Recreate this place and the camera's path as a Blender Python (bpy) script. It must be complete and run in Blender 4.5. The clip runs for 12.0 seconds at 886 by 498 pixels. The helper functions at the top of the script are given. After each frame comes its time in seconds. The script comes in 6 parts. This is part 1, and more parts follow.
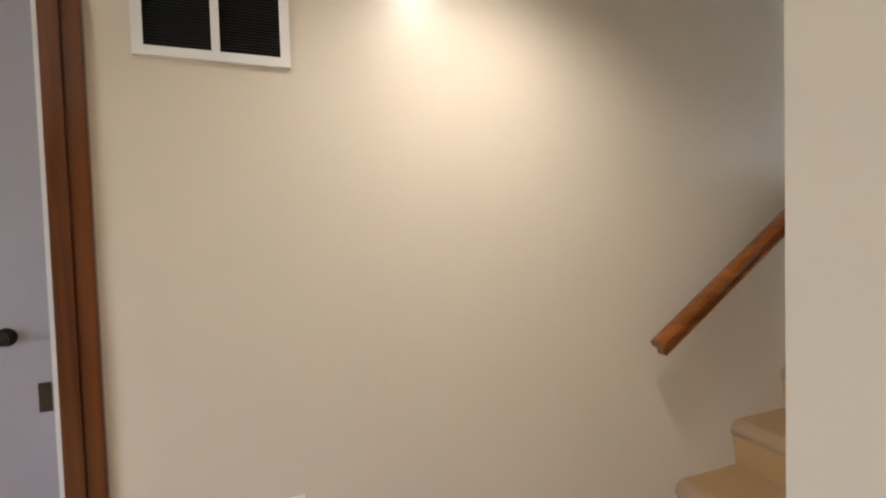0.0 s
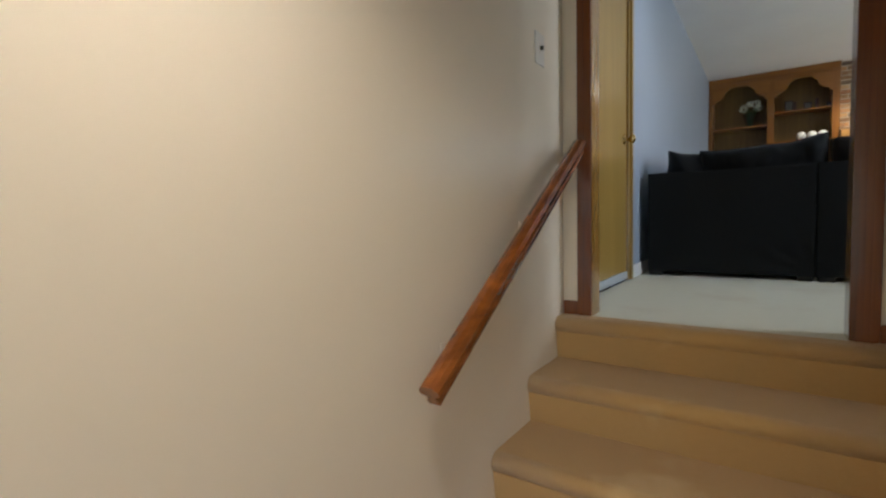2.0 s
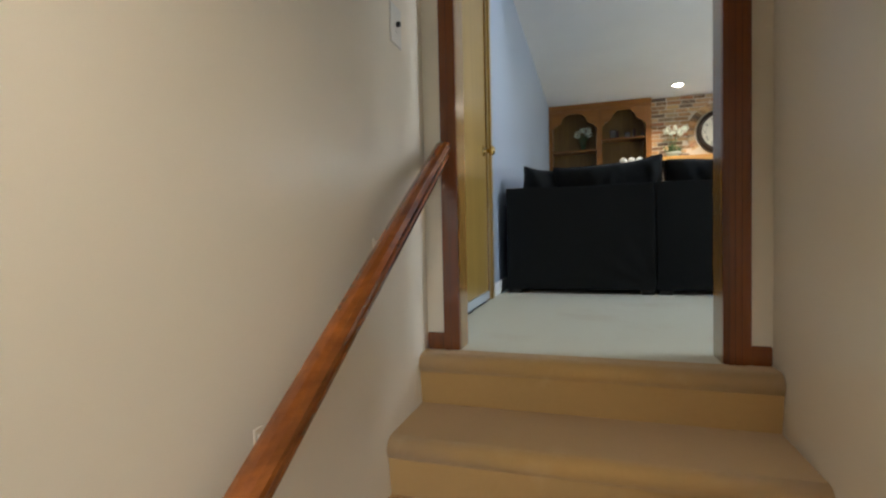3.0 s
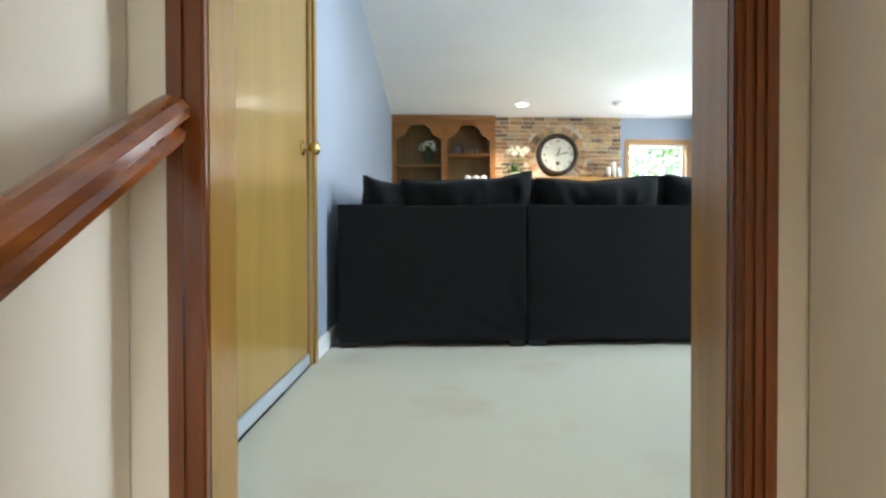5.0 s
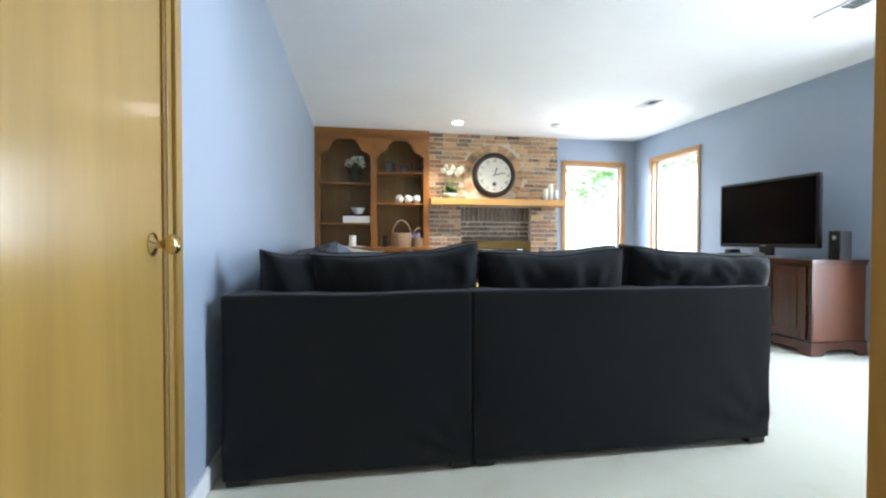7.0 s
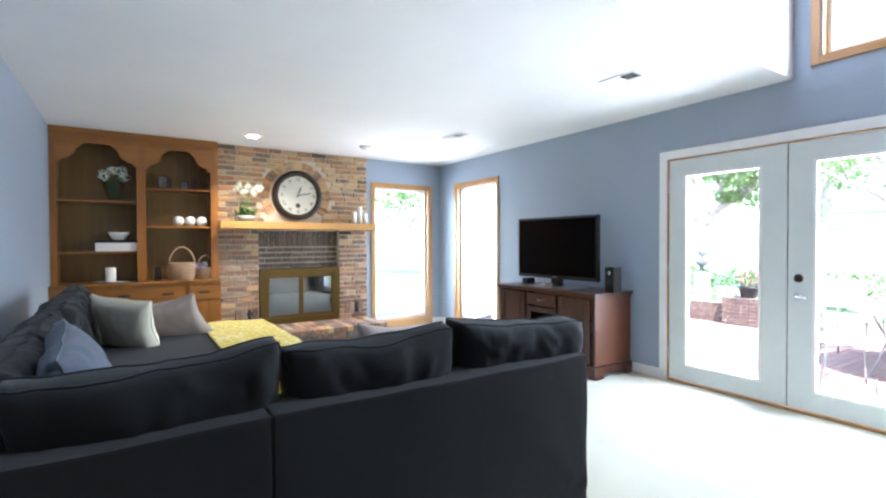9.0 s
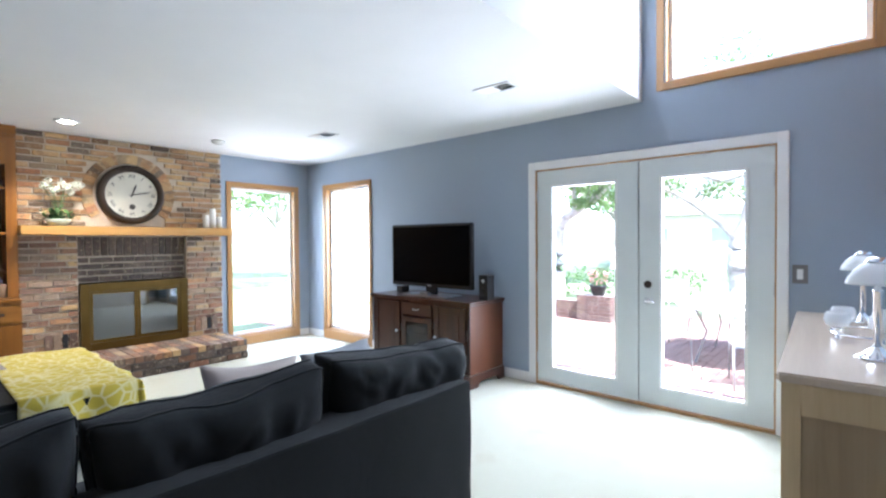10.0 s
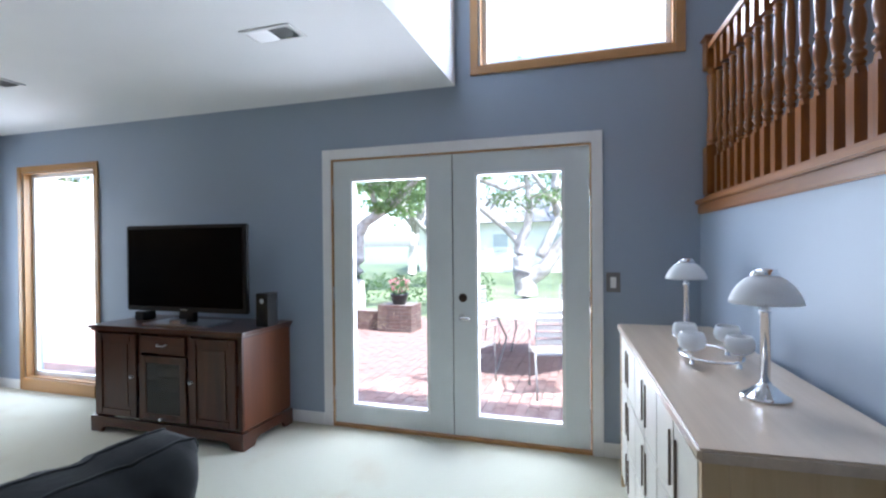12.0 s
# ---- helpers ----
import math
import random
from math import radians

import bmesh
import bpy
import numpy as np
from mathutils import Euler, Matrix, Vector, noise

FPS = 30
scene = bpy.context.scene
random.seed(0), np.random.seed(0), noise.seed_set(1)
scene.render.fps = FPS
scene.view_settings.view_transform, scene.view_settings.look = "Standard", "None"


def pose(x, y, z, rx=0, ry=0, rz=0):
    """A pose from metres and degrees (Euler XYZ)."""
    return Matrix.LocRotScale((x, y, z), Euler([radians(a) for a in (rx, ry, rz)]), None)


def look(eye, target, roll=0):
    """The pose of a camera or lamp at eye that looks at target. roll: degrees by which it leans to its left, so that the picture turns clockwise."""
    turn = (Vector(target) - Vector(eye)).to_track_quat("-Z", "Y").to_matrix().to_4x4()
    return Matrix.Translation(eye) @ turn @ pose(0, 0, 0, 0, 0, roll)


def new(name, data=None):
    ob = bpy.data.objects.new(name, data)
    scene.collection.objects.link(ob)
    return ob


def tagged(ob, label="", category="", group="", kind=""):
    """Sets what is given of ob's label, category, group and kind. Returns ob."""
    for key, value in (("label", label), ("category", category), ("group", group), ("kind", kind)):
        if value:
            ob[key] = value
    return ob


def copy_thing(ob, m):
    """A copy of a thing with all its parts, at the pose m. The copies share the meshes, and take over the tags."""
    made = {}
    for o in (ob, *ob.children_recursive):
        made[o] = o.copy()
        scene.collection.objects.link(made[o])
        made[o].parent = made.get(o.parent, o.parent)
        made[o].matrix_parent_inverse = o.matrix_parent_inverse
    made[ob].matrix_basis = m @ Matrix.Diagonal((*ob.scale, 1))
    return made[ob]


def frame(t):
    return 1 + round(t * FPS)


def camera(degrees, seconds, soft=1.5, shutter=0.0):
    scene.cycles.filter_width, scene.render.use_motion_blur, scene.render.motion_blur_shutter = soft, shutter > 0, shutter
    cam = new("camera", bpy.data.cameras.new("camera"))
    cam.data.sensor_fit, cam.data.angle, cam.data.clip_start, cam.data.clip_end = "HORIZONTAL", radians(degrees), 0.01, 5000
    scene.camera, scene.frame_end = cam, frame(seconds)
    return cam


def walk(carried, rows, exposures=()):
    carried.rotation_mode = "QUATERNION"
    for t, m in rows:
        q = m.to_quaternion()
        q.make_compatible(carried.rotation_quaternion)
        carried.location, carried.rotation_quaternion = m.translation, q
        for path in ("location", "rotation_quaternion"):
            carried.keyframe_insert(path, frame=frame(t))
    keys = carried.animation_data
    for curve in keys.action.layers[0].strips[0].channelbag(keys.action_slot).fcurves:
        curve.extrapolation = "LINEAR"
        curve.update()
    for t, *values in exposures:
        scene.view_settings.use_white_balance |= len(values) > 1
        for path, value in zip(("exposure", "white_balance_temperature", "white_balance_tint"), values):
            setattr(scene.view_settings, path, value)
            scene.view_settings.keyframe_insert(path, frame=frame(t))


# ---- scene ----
cam = camera(86.0, 12.0, 2.3)
PATH = [
    (0, (0.514, -0.093, 0.42), (-1.353, 0.62, 0.348), -1.7),
    (0.5, (0.359, -0.025, 0.446), (-1.412, 0.899, 0.347), -1.0),
    (1, (0.215, 0.052, 0.443), (-1.409, 1.214, 0.323), -0.9),
    (1.5, (0.057, 0.128, 0.433), (-1.329, 1.564, 0.295), -1.3),
    (2, (-0.062, 0.252, 0.428), (-1.191, 1.898, 0.308), -1.2),
    (2.5, (-0.148, 0.427, 0.432), (-1.018, 2.226, 0.353), -1.4),
    (3, (-0.234, 0.624, 0.43), (-0.822, 2.534, 0.364), -1.2),
    (5, (-0.341, 1.525, 0.533), (-0.269, 3.524, 0.51), -0.1),
    (5.5, (-0.328, 1.714, 0.654), (-0.17, 3.707, 0.627), 0.4),
    (6, (-0.309, 1.826, 0.772), (-0.115, 3.816, 0.734), 1.0),
    (6.5, (-0.297, 1.953, 0.86), (-0.064, 3.939, 0.821), 1.0),
    (7, (-0.287, 2.062, 0.945), (0.069, 4.029, 0.905), 0.1),
    (9, (-0.178, 2.478, 1.259), (0.924, 4.146, 1.23), -0.2),
    (9.5, (-0.167, 2.592, 1.338), (1.162, 4.085, 1.293), -0.6),
    (10, (-0.039, 2.679, 1.348), (1.469, 3.993, 1.312), -0.4),
    (10.5, (0.143, 2.75, 1.348), (1.793, 3.879, 1.328), -0.5),
    (11, (0.316, 2.888, 1.349), (2.098, 3.796, 1.328), -0.7),
    (11.5, (0.525, 3.006, 1.356), (2.39, 3.729, 1.333), -0.7),
    (12, (0.731, 3.106, 1.353), (2.643, 3.694, 1.335), -0.5),
]
EXPO = [(0, 3.0, 6100, 12), (1, 2.9, 6150, 11), (3, 3.15, 6100, 7), (5, 4.0, 5850, 4), (7, 4.05, 5650, 8), (9, 3.95, 5600, 11), (10.5, 3.5, 5550, 12), (12, 2.92, 5550, 12)]
walk(cam, [(t, look(eye, target, roll)) for t, eye, target, roll in PATH], EXPO)

# ---- world, sun, large lights ----
world = bpy.data.worlds.new("world")
scene.world = world
world.use_nodes = True
wn = world.node_tree
sky = wn.nodes.new("ShaderNodeTexSky")
sky.sky_type, sky.sun_disc = "NISHITA", False
SUN_EL, SUN_AZ = radians(60), radians(206)
sky.sun_elevation, sky.sun_rotation = SUN_EL, SUN_AZ
sky.dust_density = 2.5
wn.links.new(sky.outputs[0], wn.nodes["Background"].inputs[0])
wn.nodes["Background"].inputs[1].default_value = 0.125
sun = new("sun", bpy.data.lights.new("sun", "SUN"))
sun.data.energy, sun.data.angle, sun.data.color = 2.4, radians(0.5), (1.0, 0.95, 0.88)
sun.matrix_world = look((math.sin(SUN_AZ) * math.cos(SUN_EL) * 30, math.cos(SUN_AZ) * math.cos(SUN_EL) * 30, math.sin(SUN_EL) * 30), (0, 0, 0))


def area(name, eye, target, w, h, power, color=(1, 1, 1)):
    ob = new(name, bpy.data.lights.new(name, "AREA"))
    ob.data.shape, ob.data.size, ob.data.size_y = "RECTANGLE", w, h
    ob.data.energy, ob.data.color = power, color
    ob.matrix_world = look(eye, target)
    return ob


DAY = (0.93, 0.97, 1.0)
area("daylight_french_doors", (4.45, 4.02, 1.1), (0, 4.02, 0.8), 1.8, 1.7, 15, DAY)
area("daylight_upper_window", (4.30, 3.20, 3.35), (0, 3.2, 1.4), 1.2, 1.4, 12, DAY)
area("daylight_back_window", (3.25, 9.35, 1.2), (3.25, 0, 0.2), 0.9, 1.6, 4, DAY)
area("daylight_corner_window", (4.45, 7.82, 1.2), (0, 7.82, 0.2), 0.9, 1.6, 5, DAY)
area("daylight_hall_window", (1.2, -2.95, 0.15), (-0.4, 0.6, -0.1), 1.9, 1.6, 3.2, (0.90, 0.92, 1.0))


def spot(name, eye, power, color, size=110, blend=0.6, target=None):
    ob = new(name, bpy.data.lights.new(name, "SPOT"))
    ob.data.energy, ob.data.color, ob.data.spot_size, ob.data.spot_blend = power, color, radians(size), blend
    ob.data.shadow_soft_size = 0.05
    ob.matrix_world = look(eye, target or (eye[0], eye[1] + 0.001, eye[2] - 1))
    return ob


WARM = (1.0, 0.88, 0.73)
spot("downlight_stairs", (-0.34, 0.50, 1.36), 6.4, WARM, 150, 1.0)
# Unseen warm fill added over the hall to brighten its walls.
spot("downlight_hall", (1.3, -0.9, 1.36), 1.0, WARM, 140, 0.8)
spot("downlight_fireplace", (0.98, 8.03, 2.42), 18, WARM, 120, 0.7)
# Added warm fill; the ceiling fixture at this spot is unlit.
spot("downlight_fireplace_right", (2.27, 7.92, 2.42), 4, WARM, 120, 0.7)


# ---- materials ----
def nodes(name):
    m = bpy.data.materials.new(name)
    m.use_nodes = True
    nt = m.node_tree
    return m, nt, nt.nodes["Principled BSDF"]


def coords(nt, scale=(1, 1, 1)):
    tc, mp = nt.nodes.new("ShaderNodeTexCoord"), nt.nodes.new("ShaderNodeMapping")
    mp.inputs["Scale"].default_value = scale
    nt.links.new(tc.outputs["Object"], mp.inputs[0])
    return mp.outputs[0]


def noise_node(nt, vec, scale, detail=4, rough=0.6, dist=0.0):
    n = nt.nodes.new("ShaderNodeTexNoise")
    n.inputs["Scale"].default_value, n.inputs["Detail"].default_value = scale, detail
    n.inputs["Roughness"].default_value, n.inputs["Distortion"].default_value = rough, dist
    nt.links.new(vec, n.inputs["Vector"])
    return n.outputs["Fac"]


def ramp(nt, fac, stops):
    r = nt.nodes.new("ShaderNodeValToRGB")
    el = r.color_ramp.elements
    while len(el) < len(stops):
        el.new(0.5)
    for e, (p, c) in zip(el, stops):
        e.position, e.color = p, (*c, 1)
    nt.links.new(fac, r.inputs[0])
    return r.outputs[0]


def mixc(nt, a, b, fac, mode="MIX"):
    m = nt.nodes.new("ShaderNodeMix")
    m.data_type, m.blend_type = "RGBA", mode
    for sock, v in ((m.inputs[0], fac), (m.inputs[6], a), (m.inputs[7], b)):
        if isinstance(v, (int, float)):
            sock.default_value = v
        elif isinstance(v, tuple):
            sock.default_value = (*v, 1)
        else:
            nt.links.new(v, sock)
    return m.outputs[2]


def bump(nt, b, height, strength, distance=0.002):
    n = nt.nodes.new("ShaderNodeBump")
    n.inputs["Strength"].default_value, n.inputs["Distance"].default_value = strength, distance
    nt.links.new(height, n.inputs["Height"])
    nt.links.new(n.outputs[0], b.inputs["Normal"])


def tone(c, k):
    return tuple(min(1, v * k) for v in c)


def plain(name, c, rough=0.5, metal=0.0, var=0.08, scale=6, fine=120, bumps=0.1, dist=0.001, spec=0.5):
    m, nt, b = nodes(name)
    v = coords(nt)
    big, small = noise_node(nt, v, scale), noise_node(nt, v, fine, 2)
    col = ramp(nt, big, [(0.3, tone(c, 1 - var)), (0.7, tone(c, 1 + var))])
    col = mixc(nt, col, tone(c, 1 - 2 * var), mixf(nt, small, 0.25), "MIX")
    nt.links.new(col, b.inputs["Base Color"])
    r = nt.nodes.new("ShaderNodeMapRange")
    r.inputs["To Min"].default_value, r.inputs["To Max"].default_value = max(0.02, rough - 0.06), min(1, rough + 0.06)
    nt.links.new(big, r.inputs[0])
    nt.links.new(r.outputs[0], b.inputs["Roughness"])
    b.inputs["Metallic"].default_value, b.inputs["Specular IOR Level"].default_value = metal, spec
    if bumps:
        bump(nt, b, small, bumps, dist)
    return m


def mixf(nt, fac, k):
    n = nt.nodes.new("ShaderNodeMath")
    n.operation = "MULTIPLY"
    nt.links.new(fac, n.inputs[0])
    n.inputs[1].default_value = k
    return n.outputs[0]


def wood(name, dark, light, rough=0.35, axis="z", grain=14, coat=0.2, contrast=0.5):
    m, nt, b = nodes(name)
    s = {"x": (0.06, 1, 1), "y": (1, 0.06, 1), "z": (1, 1, 0.06)}[axis]
    v = coords(nt, s)
    g1 = noise_node(nt, v, grain, 6, 0.65, 0.6)
    g2 = noise_node(nt, v, grain * 8, 3, 0.7)
    big = noise_node(nt, coords(nt), 1.7, 3)
    col = ramp(nt, g1, [(0.5 - contrast / 3, dark), (0.5 + contrast / 3, light)])
    col = mixc(nt, col, tone(dark, 0.7), mixf(nt, g2, 0.35))
    col = mixc(nt, col, tone(light, 1.15), mixf(nt, big, 0.25))
    nt.links.new(col, b.inputs["Base Color"])
    b.inputs["Roughness"].default_value = rough
    b.inputs["Coat Weight"].default_value, b.inputs["Coat Roughness"].default_value = coat, 0.15
    bump(nt, b, g2, 0.12, 0.001)
    return m


def paint(name, c, rough=0.55):
    m, nt, b = nodes(name)
    v = coords(nt)
    peel, big = noise_node(nt, v, 260, 3), noise_node(nt, v, 0.9, 3)
    nt.links.new(ramp(nt, big, [(0.3, tone(c, 0.96)), (0.7, tone(c, 1.03))]), b.inputs["Base Color"])
    b.inputs["Roughness"].default_value = rough
    bump(nt, b, peel, 0.12, 0.001)
    return m


def carpet(name, c, dirt):
    m, nt, b = nodes(name)
    v = coords(nt)
    fib, mid, big = noise_node(nt, v, 520, 2, 0.8), noise_node(nt, v, 22, 5, 0.7), noise_node(nt, v, 2.2, 4)
    col = ramp(nt, fib, [(0.3, tone(c, 0.72)), (0.7, tone(c, 1.12))])
    col = mixc(nt, col, tone(c, 0.82), mixf(nt, mid, 0.5))
    stain = ramp(nt, big, [(0.55, (0, 0, 0)), (0.78, (0.8, 0.8, 0.8))])
    col = mixc(nt, col, dirt, stain)
    nt.links.new(col, b.inputs["Base Color"])
    b.inputs["Roughness"].default_value = 0.95
    b.inputs["Specular IOR Level"].default_value = 0.1
    b.inputs["Sheen Weight"].default_value = 0.3
    hgt = mixc(nt, fib, noise_node(nt, v, 60, 4, 0.7), 0.4)
    bump(nt, b, hgt, 0.7, 0.005)
    return m


def cloth(name, c, rough=0.9, sheen=0.2, var=0.12, folds=0.0):
    m, nt, b = nodes(name)
    v = coords(nt)
    weave, big = noise_node(nt, v, 420, 2, 0.8), noise_node(nt, v, 5, 4)
    col = ramp(nt, weave, [(0.35, tone(c, 1 - var)), (0.65, tone(c, 1 + var))])
    col = mixc(nt, col, tone(c, 1.5), mixf(nt, big, 0.3))
    nt.links.new(col, b.inputs["Base Color"])
    b.inputs["Roughness"].default_value = rough
    b.inputs["Specular IOR Level"].default_value = 0.12
    b.inputs["Sheen Weight"].default_value = sheen
    b.inputs["Sheen Roughness"].default_value = 0.4
    bump(nt, b, weave, 0.35, 0.002)
    if folds:
        n = nt.nodes.new("ShaderNodeBump")
        n.inputs["Strength"].default_value, n.inputs["Distance"].default_value = folds, 0.02
        nt.links.new(noise_node(nt, coords(nt, (1.0, 1.0, 0.7)), 4.5, 5, 0.6, 1.2), n.inputs["Height"])
        nt.links.new(n.outputs[0], next(k for k in nt.nodes if k.type == "BUMP" and k != n).inputs["Normal"])
    return m


def brick_mat(name, stops, soot=0.0):
    m, nt, b = nodes(name)
    oi = nt.nodes.new("ShaderNodeObjectInfo")
    geo = nt.nodes.new("ShaderNodeTexCoord")
    v = coords(nt)
    col = ramp(nt, oi.outputs["Random"], stops)
    shift = nt.nodes.new("ShaderNodeVectorMath")
    shift.operation = "MULTIPLY_ADD"
    shift.inputs[1].default_value = (37, 53, 71)
    spread = nt.nodes.new("ShaderNodeCombineXYZ")
    for k in range(3):
        nt.links.new(oi.outputs["Random"], spread.inputs[k])
    nt.links.new(spread.outputs[0], shift.inputs[0])
    nt.links.new(v, shift.inputs[2])
    v = shift.outputs[0]
    n1, n2, n3 = noise_node(nt, v, 11, 6, 0.75), noise_node(nt, v, 70, 4, 0.7), noise_node(nt, v, 24, 5, 0.8)
    col = mixc(nt, col, (0.10, 0.075, 0.06), ramp(nt, n1, [(0.54, (0, 0, 0)), (0.68, (0.85, 0.85, 0.85))]))
    col = mixc(nt, col, (0.70, 0.60, 0.44), ramp(nt, n3, [(0.55, (0, 0, 0)), (0.68, (0.75, 0.75, 0.75))]))
    col = mixc(nt, col, tone(stops[len(stops) // 2][1], 0.5), ramp(nt, n2, [(0.5, (0, 0, 0)), (0.7, (0.5, 0.5, 0.5))]))
    nt.links.new(col, b.inputs["Base Color"])
    b.inputs["Roughness"].default_value = 0.92
    bump(nt, b, mixc(nt, n2, n3, 0.5), 0.9, 0.006)
    return m


def glass(name, tint=(1, 1, 1), low=0.03, rough=0.0):
    m, nt, b = nodes(name)
    out = nt.nodes["Material Output"]
    tr, gl, mx, lw, pw, mr = (nt.nodes.new("ShaderNode" + k) for k in ("BsdfTransparent", "BsdfGlossy", "MixShader", "LayerWeight", "Math", "MapRange"))
    tr.inputs[0].default_value = (*tint, 1)
    gl.inputs["Roughness"].default_value = rough
    lw.inputs[0].default_value = 0.5
    pw.operation, pw.inputs[1].default_value = "POWER", 5
    mr.inputs["To Min"].default_value, mr.inputs["To Max"].default_value = low, 0.7
    nt.links.new(lw.outputs["Facing"], pw.inputs[0])
    nt.links.new(pw.outputs[0], mr.inputs[0])
    nt.links.new(mr.outputs[0], mx.inputs[0])
    nt.links.new(tr.outputs[0], mx.inputs[1])
    nt.links.new(gl.outputs[0], mx.inputs[2])
    nt.links.new(mx.outputs[0], out.inputs[0])
    nt.nodes.remove(b)
    return m


def glow(name, c, strength):
    m, nt, b = nodes(name)
    b.inputs["Base Color"].default_value = (*c, 1)
    b.inputs["Emission Color"].default_value = (*c, 1)
    b.inputs["Emission Strength"].default_value = strength
    return m


M_STAIRWALL = paint("stair_wall_paint", (0.70, 0.635, 0.53), 0.30)
M_BLUE = paint("blue_wall_paint", (0.315, 0.37, 0.45), 0.42)
M_WHITE = paint("ceiling_paint", (0.82, 0.82, 0.82), 0.8)
M_TRIM = plain("white_trim", (0.80, 0.80, 0.79), 0.35, var=0.03, bumps=0.03)
M_DOORPAINT = plain("door_paint", (0.66, 0.70, 0.70), 0.35, var=0.03, bumps=0.04)
M_CARPET = carpet("room_carpet", (0.62, 0.60, 0.46), (0.46, 0.39, 0.26))
# Same carpet as the room's, with the stairs' warm dim light painted in.
M_STAIRCARPET = carpet("stair_carpet_warm_lit", (0.50, 0.31, 0.115), (0.70, 0.53, 0.30))
M_DARKWOOD = wood("dark_stained_trim", (0.065, 0.016, 0.003), (0.21, 0.055, 0.010), 0.22, "z", 12, 0.5)
M_RAILWOOD = wood("handrail_wood", (0.075, 0.019, 0.003), (0.36, 0.105, 0.016), 0.2, "y", 12, 0.5)
M_OAKDOOR = wood("golden_door_veneer", (0.215, 0.125, 0.023), (0.42, 0.27, 0.070), 0.3, "z", 5, 0.35, 0.9)
M_JAMB = wood("oak_jamb", (0.19, 0.092, 0.016), (0.36, 0.20, 0.045), 0.22, "z", 8, 0.6)
M_CABINET = wood("cabinet_oak", (0.17, 0.061, 0.008), (0.33, 0.132, 0.019), 0.35, "z", 12, 0.3)
M_CABINETX = wood("cabinet_oak_across", (0.17, 0.062, 0.009), (0.34, 0.136, 0.02), 0.35, "x", 12, 0.3)
# Cabinet oak with the shade inside the bays put into a darker tone.
M_CABIN = wood("cabinet_oak_shaded", (0.12, 0.066, 0.014), (0.22, 0.130, 0.032), 0.5, "z", 10, 0.1)
M_WINWOOD = wood("window_oak", (0.34, 0.17, 0.055), (0.54, 0.30, 0.11), 0.35, "z", 10, 0.3)
M_WINWOODY = wood("window_oak_flat", (0.34, 0.17, 0.055), (0.54, 0.30, 0.11), 0.35, "y", 10, 0.3)
M_WINWOODX = wood("window_oak_across", (0.34, 0.17, 0.055), (0.54, 0.30, 0.11), 0.35, "x", 10, 0.3)
M_MANTEL = wood("mantel_oak", (0.42, 0.21, 0.05), (0.60, 0.34, 0.10), 0.4, "x", 10, 0.2)
M_RAILOAK = wood("loft_rail_oak", (0.13, 0.038, 0.005), (0.35, 0.13, 0.018), 0.32, "z", 12, 0.3)
M_RAILOAKX = wood("loft_rail_oak_across", (0.17, 0.058, 0.009), (0.33, 0.125, 0.020), 0.5, "x", 12, 0.12)
M_CHERRY = wood("cherry_veneer", (0.030, 0.008, 0.004), (0.085, 0.024, 0.011), 0.28, "y", 10, 0.3)
M_CHERRYZ = wood("cherry_panel", (0.026, 0.007, 0.004), (0.075, 0.021, 0.009), 0.32, "z", 10, 0.2)
M_CHERRYSIDE = wood("cherry_side", (0.070, 0.018, 0.004), (0.135, 0.038, 0.008), 0.45, "z", 10, 0.0)
M_PALEWOOD = wood("pale_dresser_top", (0.49, 0.37, 0.26), (0.66, 0.53, 0.40), 0.3, "x", 9, 0.5)
M_DRESSERSIDE = wood("dresser_side", (0.46, 0.31, 0.15), (0.62, 0.45, 0.25), 0.5, "z", 9, 0.1)
M_DRESSERFRONT = plain("dresser_front", (0.66, 0.62, 0.54), 0.4, var=0.06, bumps=0.05)
M_SOFA = cloth("charcoal_sofa_cloth", (0.0108, 0.0120, 0.0126), 0.85, 0.12, folds=0.2)
M_CREAM = cloth("cream_pillow_cloth", (0.72, 0.69, 0.54), 0.9)
M_TAUPE = cloth("taupe_pillow_cloth", (0.36, 0.31, 0.28), 0.9)
# Dark sofa cloth with bluish window light put into its colour.
M_LITSOFA = cloth("window_lit_sofa_cloth", (0.09, 0.105, 0.135), 0.9)
M_PATTERN = cloth("patterned_pillow_cloth", (0.25, 0.26, 0.275), 0.9)
M_BLACK = plain("black_plastic", (0.006, 0.006, 0.007), 0.3, var=0.1, bumps=0.02)
M_SCREEN = plain("tv_screen", (0.002, 0.002, 0.0025), 0.2, var=0.0, bumps=0.0, spec=0.08)
M_STEEL = plain("brushed_steel", (0.55, 0.56, 0.58), 0.3, 1.0, var=0.05, bumps=0.03)
M_CHROME = plain("chrome", (0.85, 0.86, 0.88), 0.08, 1.0, var=0.02, bumps=0)
M_BRASS = plain("aged_brass", (0.55, 0.40, 0.16), 0.25, 1.0, var=0.08, bumps=0.03)
M_FIREBRASS = plain("antique_brass", (0.15, 0.095, 0.03), 0.4, 1.0, var=0.15, bumps=0.05)
M_BRONZE = plain("dark_bronze", (0.05, 0.035, 0.025), 0.4, 0.6, var=0.2, bumps=0.05)
M_MORTAR = plain("mortar", (0.60, 0.52, 0.41), 0.95, var=0.12, scale=9, fine=160, bumps=0.6, dist=0.003)
M_DARKMORTAR = plain("dark_mortar", (0.16, 0.14, 0.13), 0.95, var=0.15, scale=9, fine=160, bumps=0.6, dist=0.003)
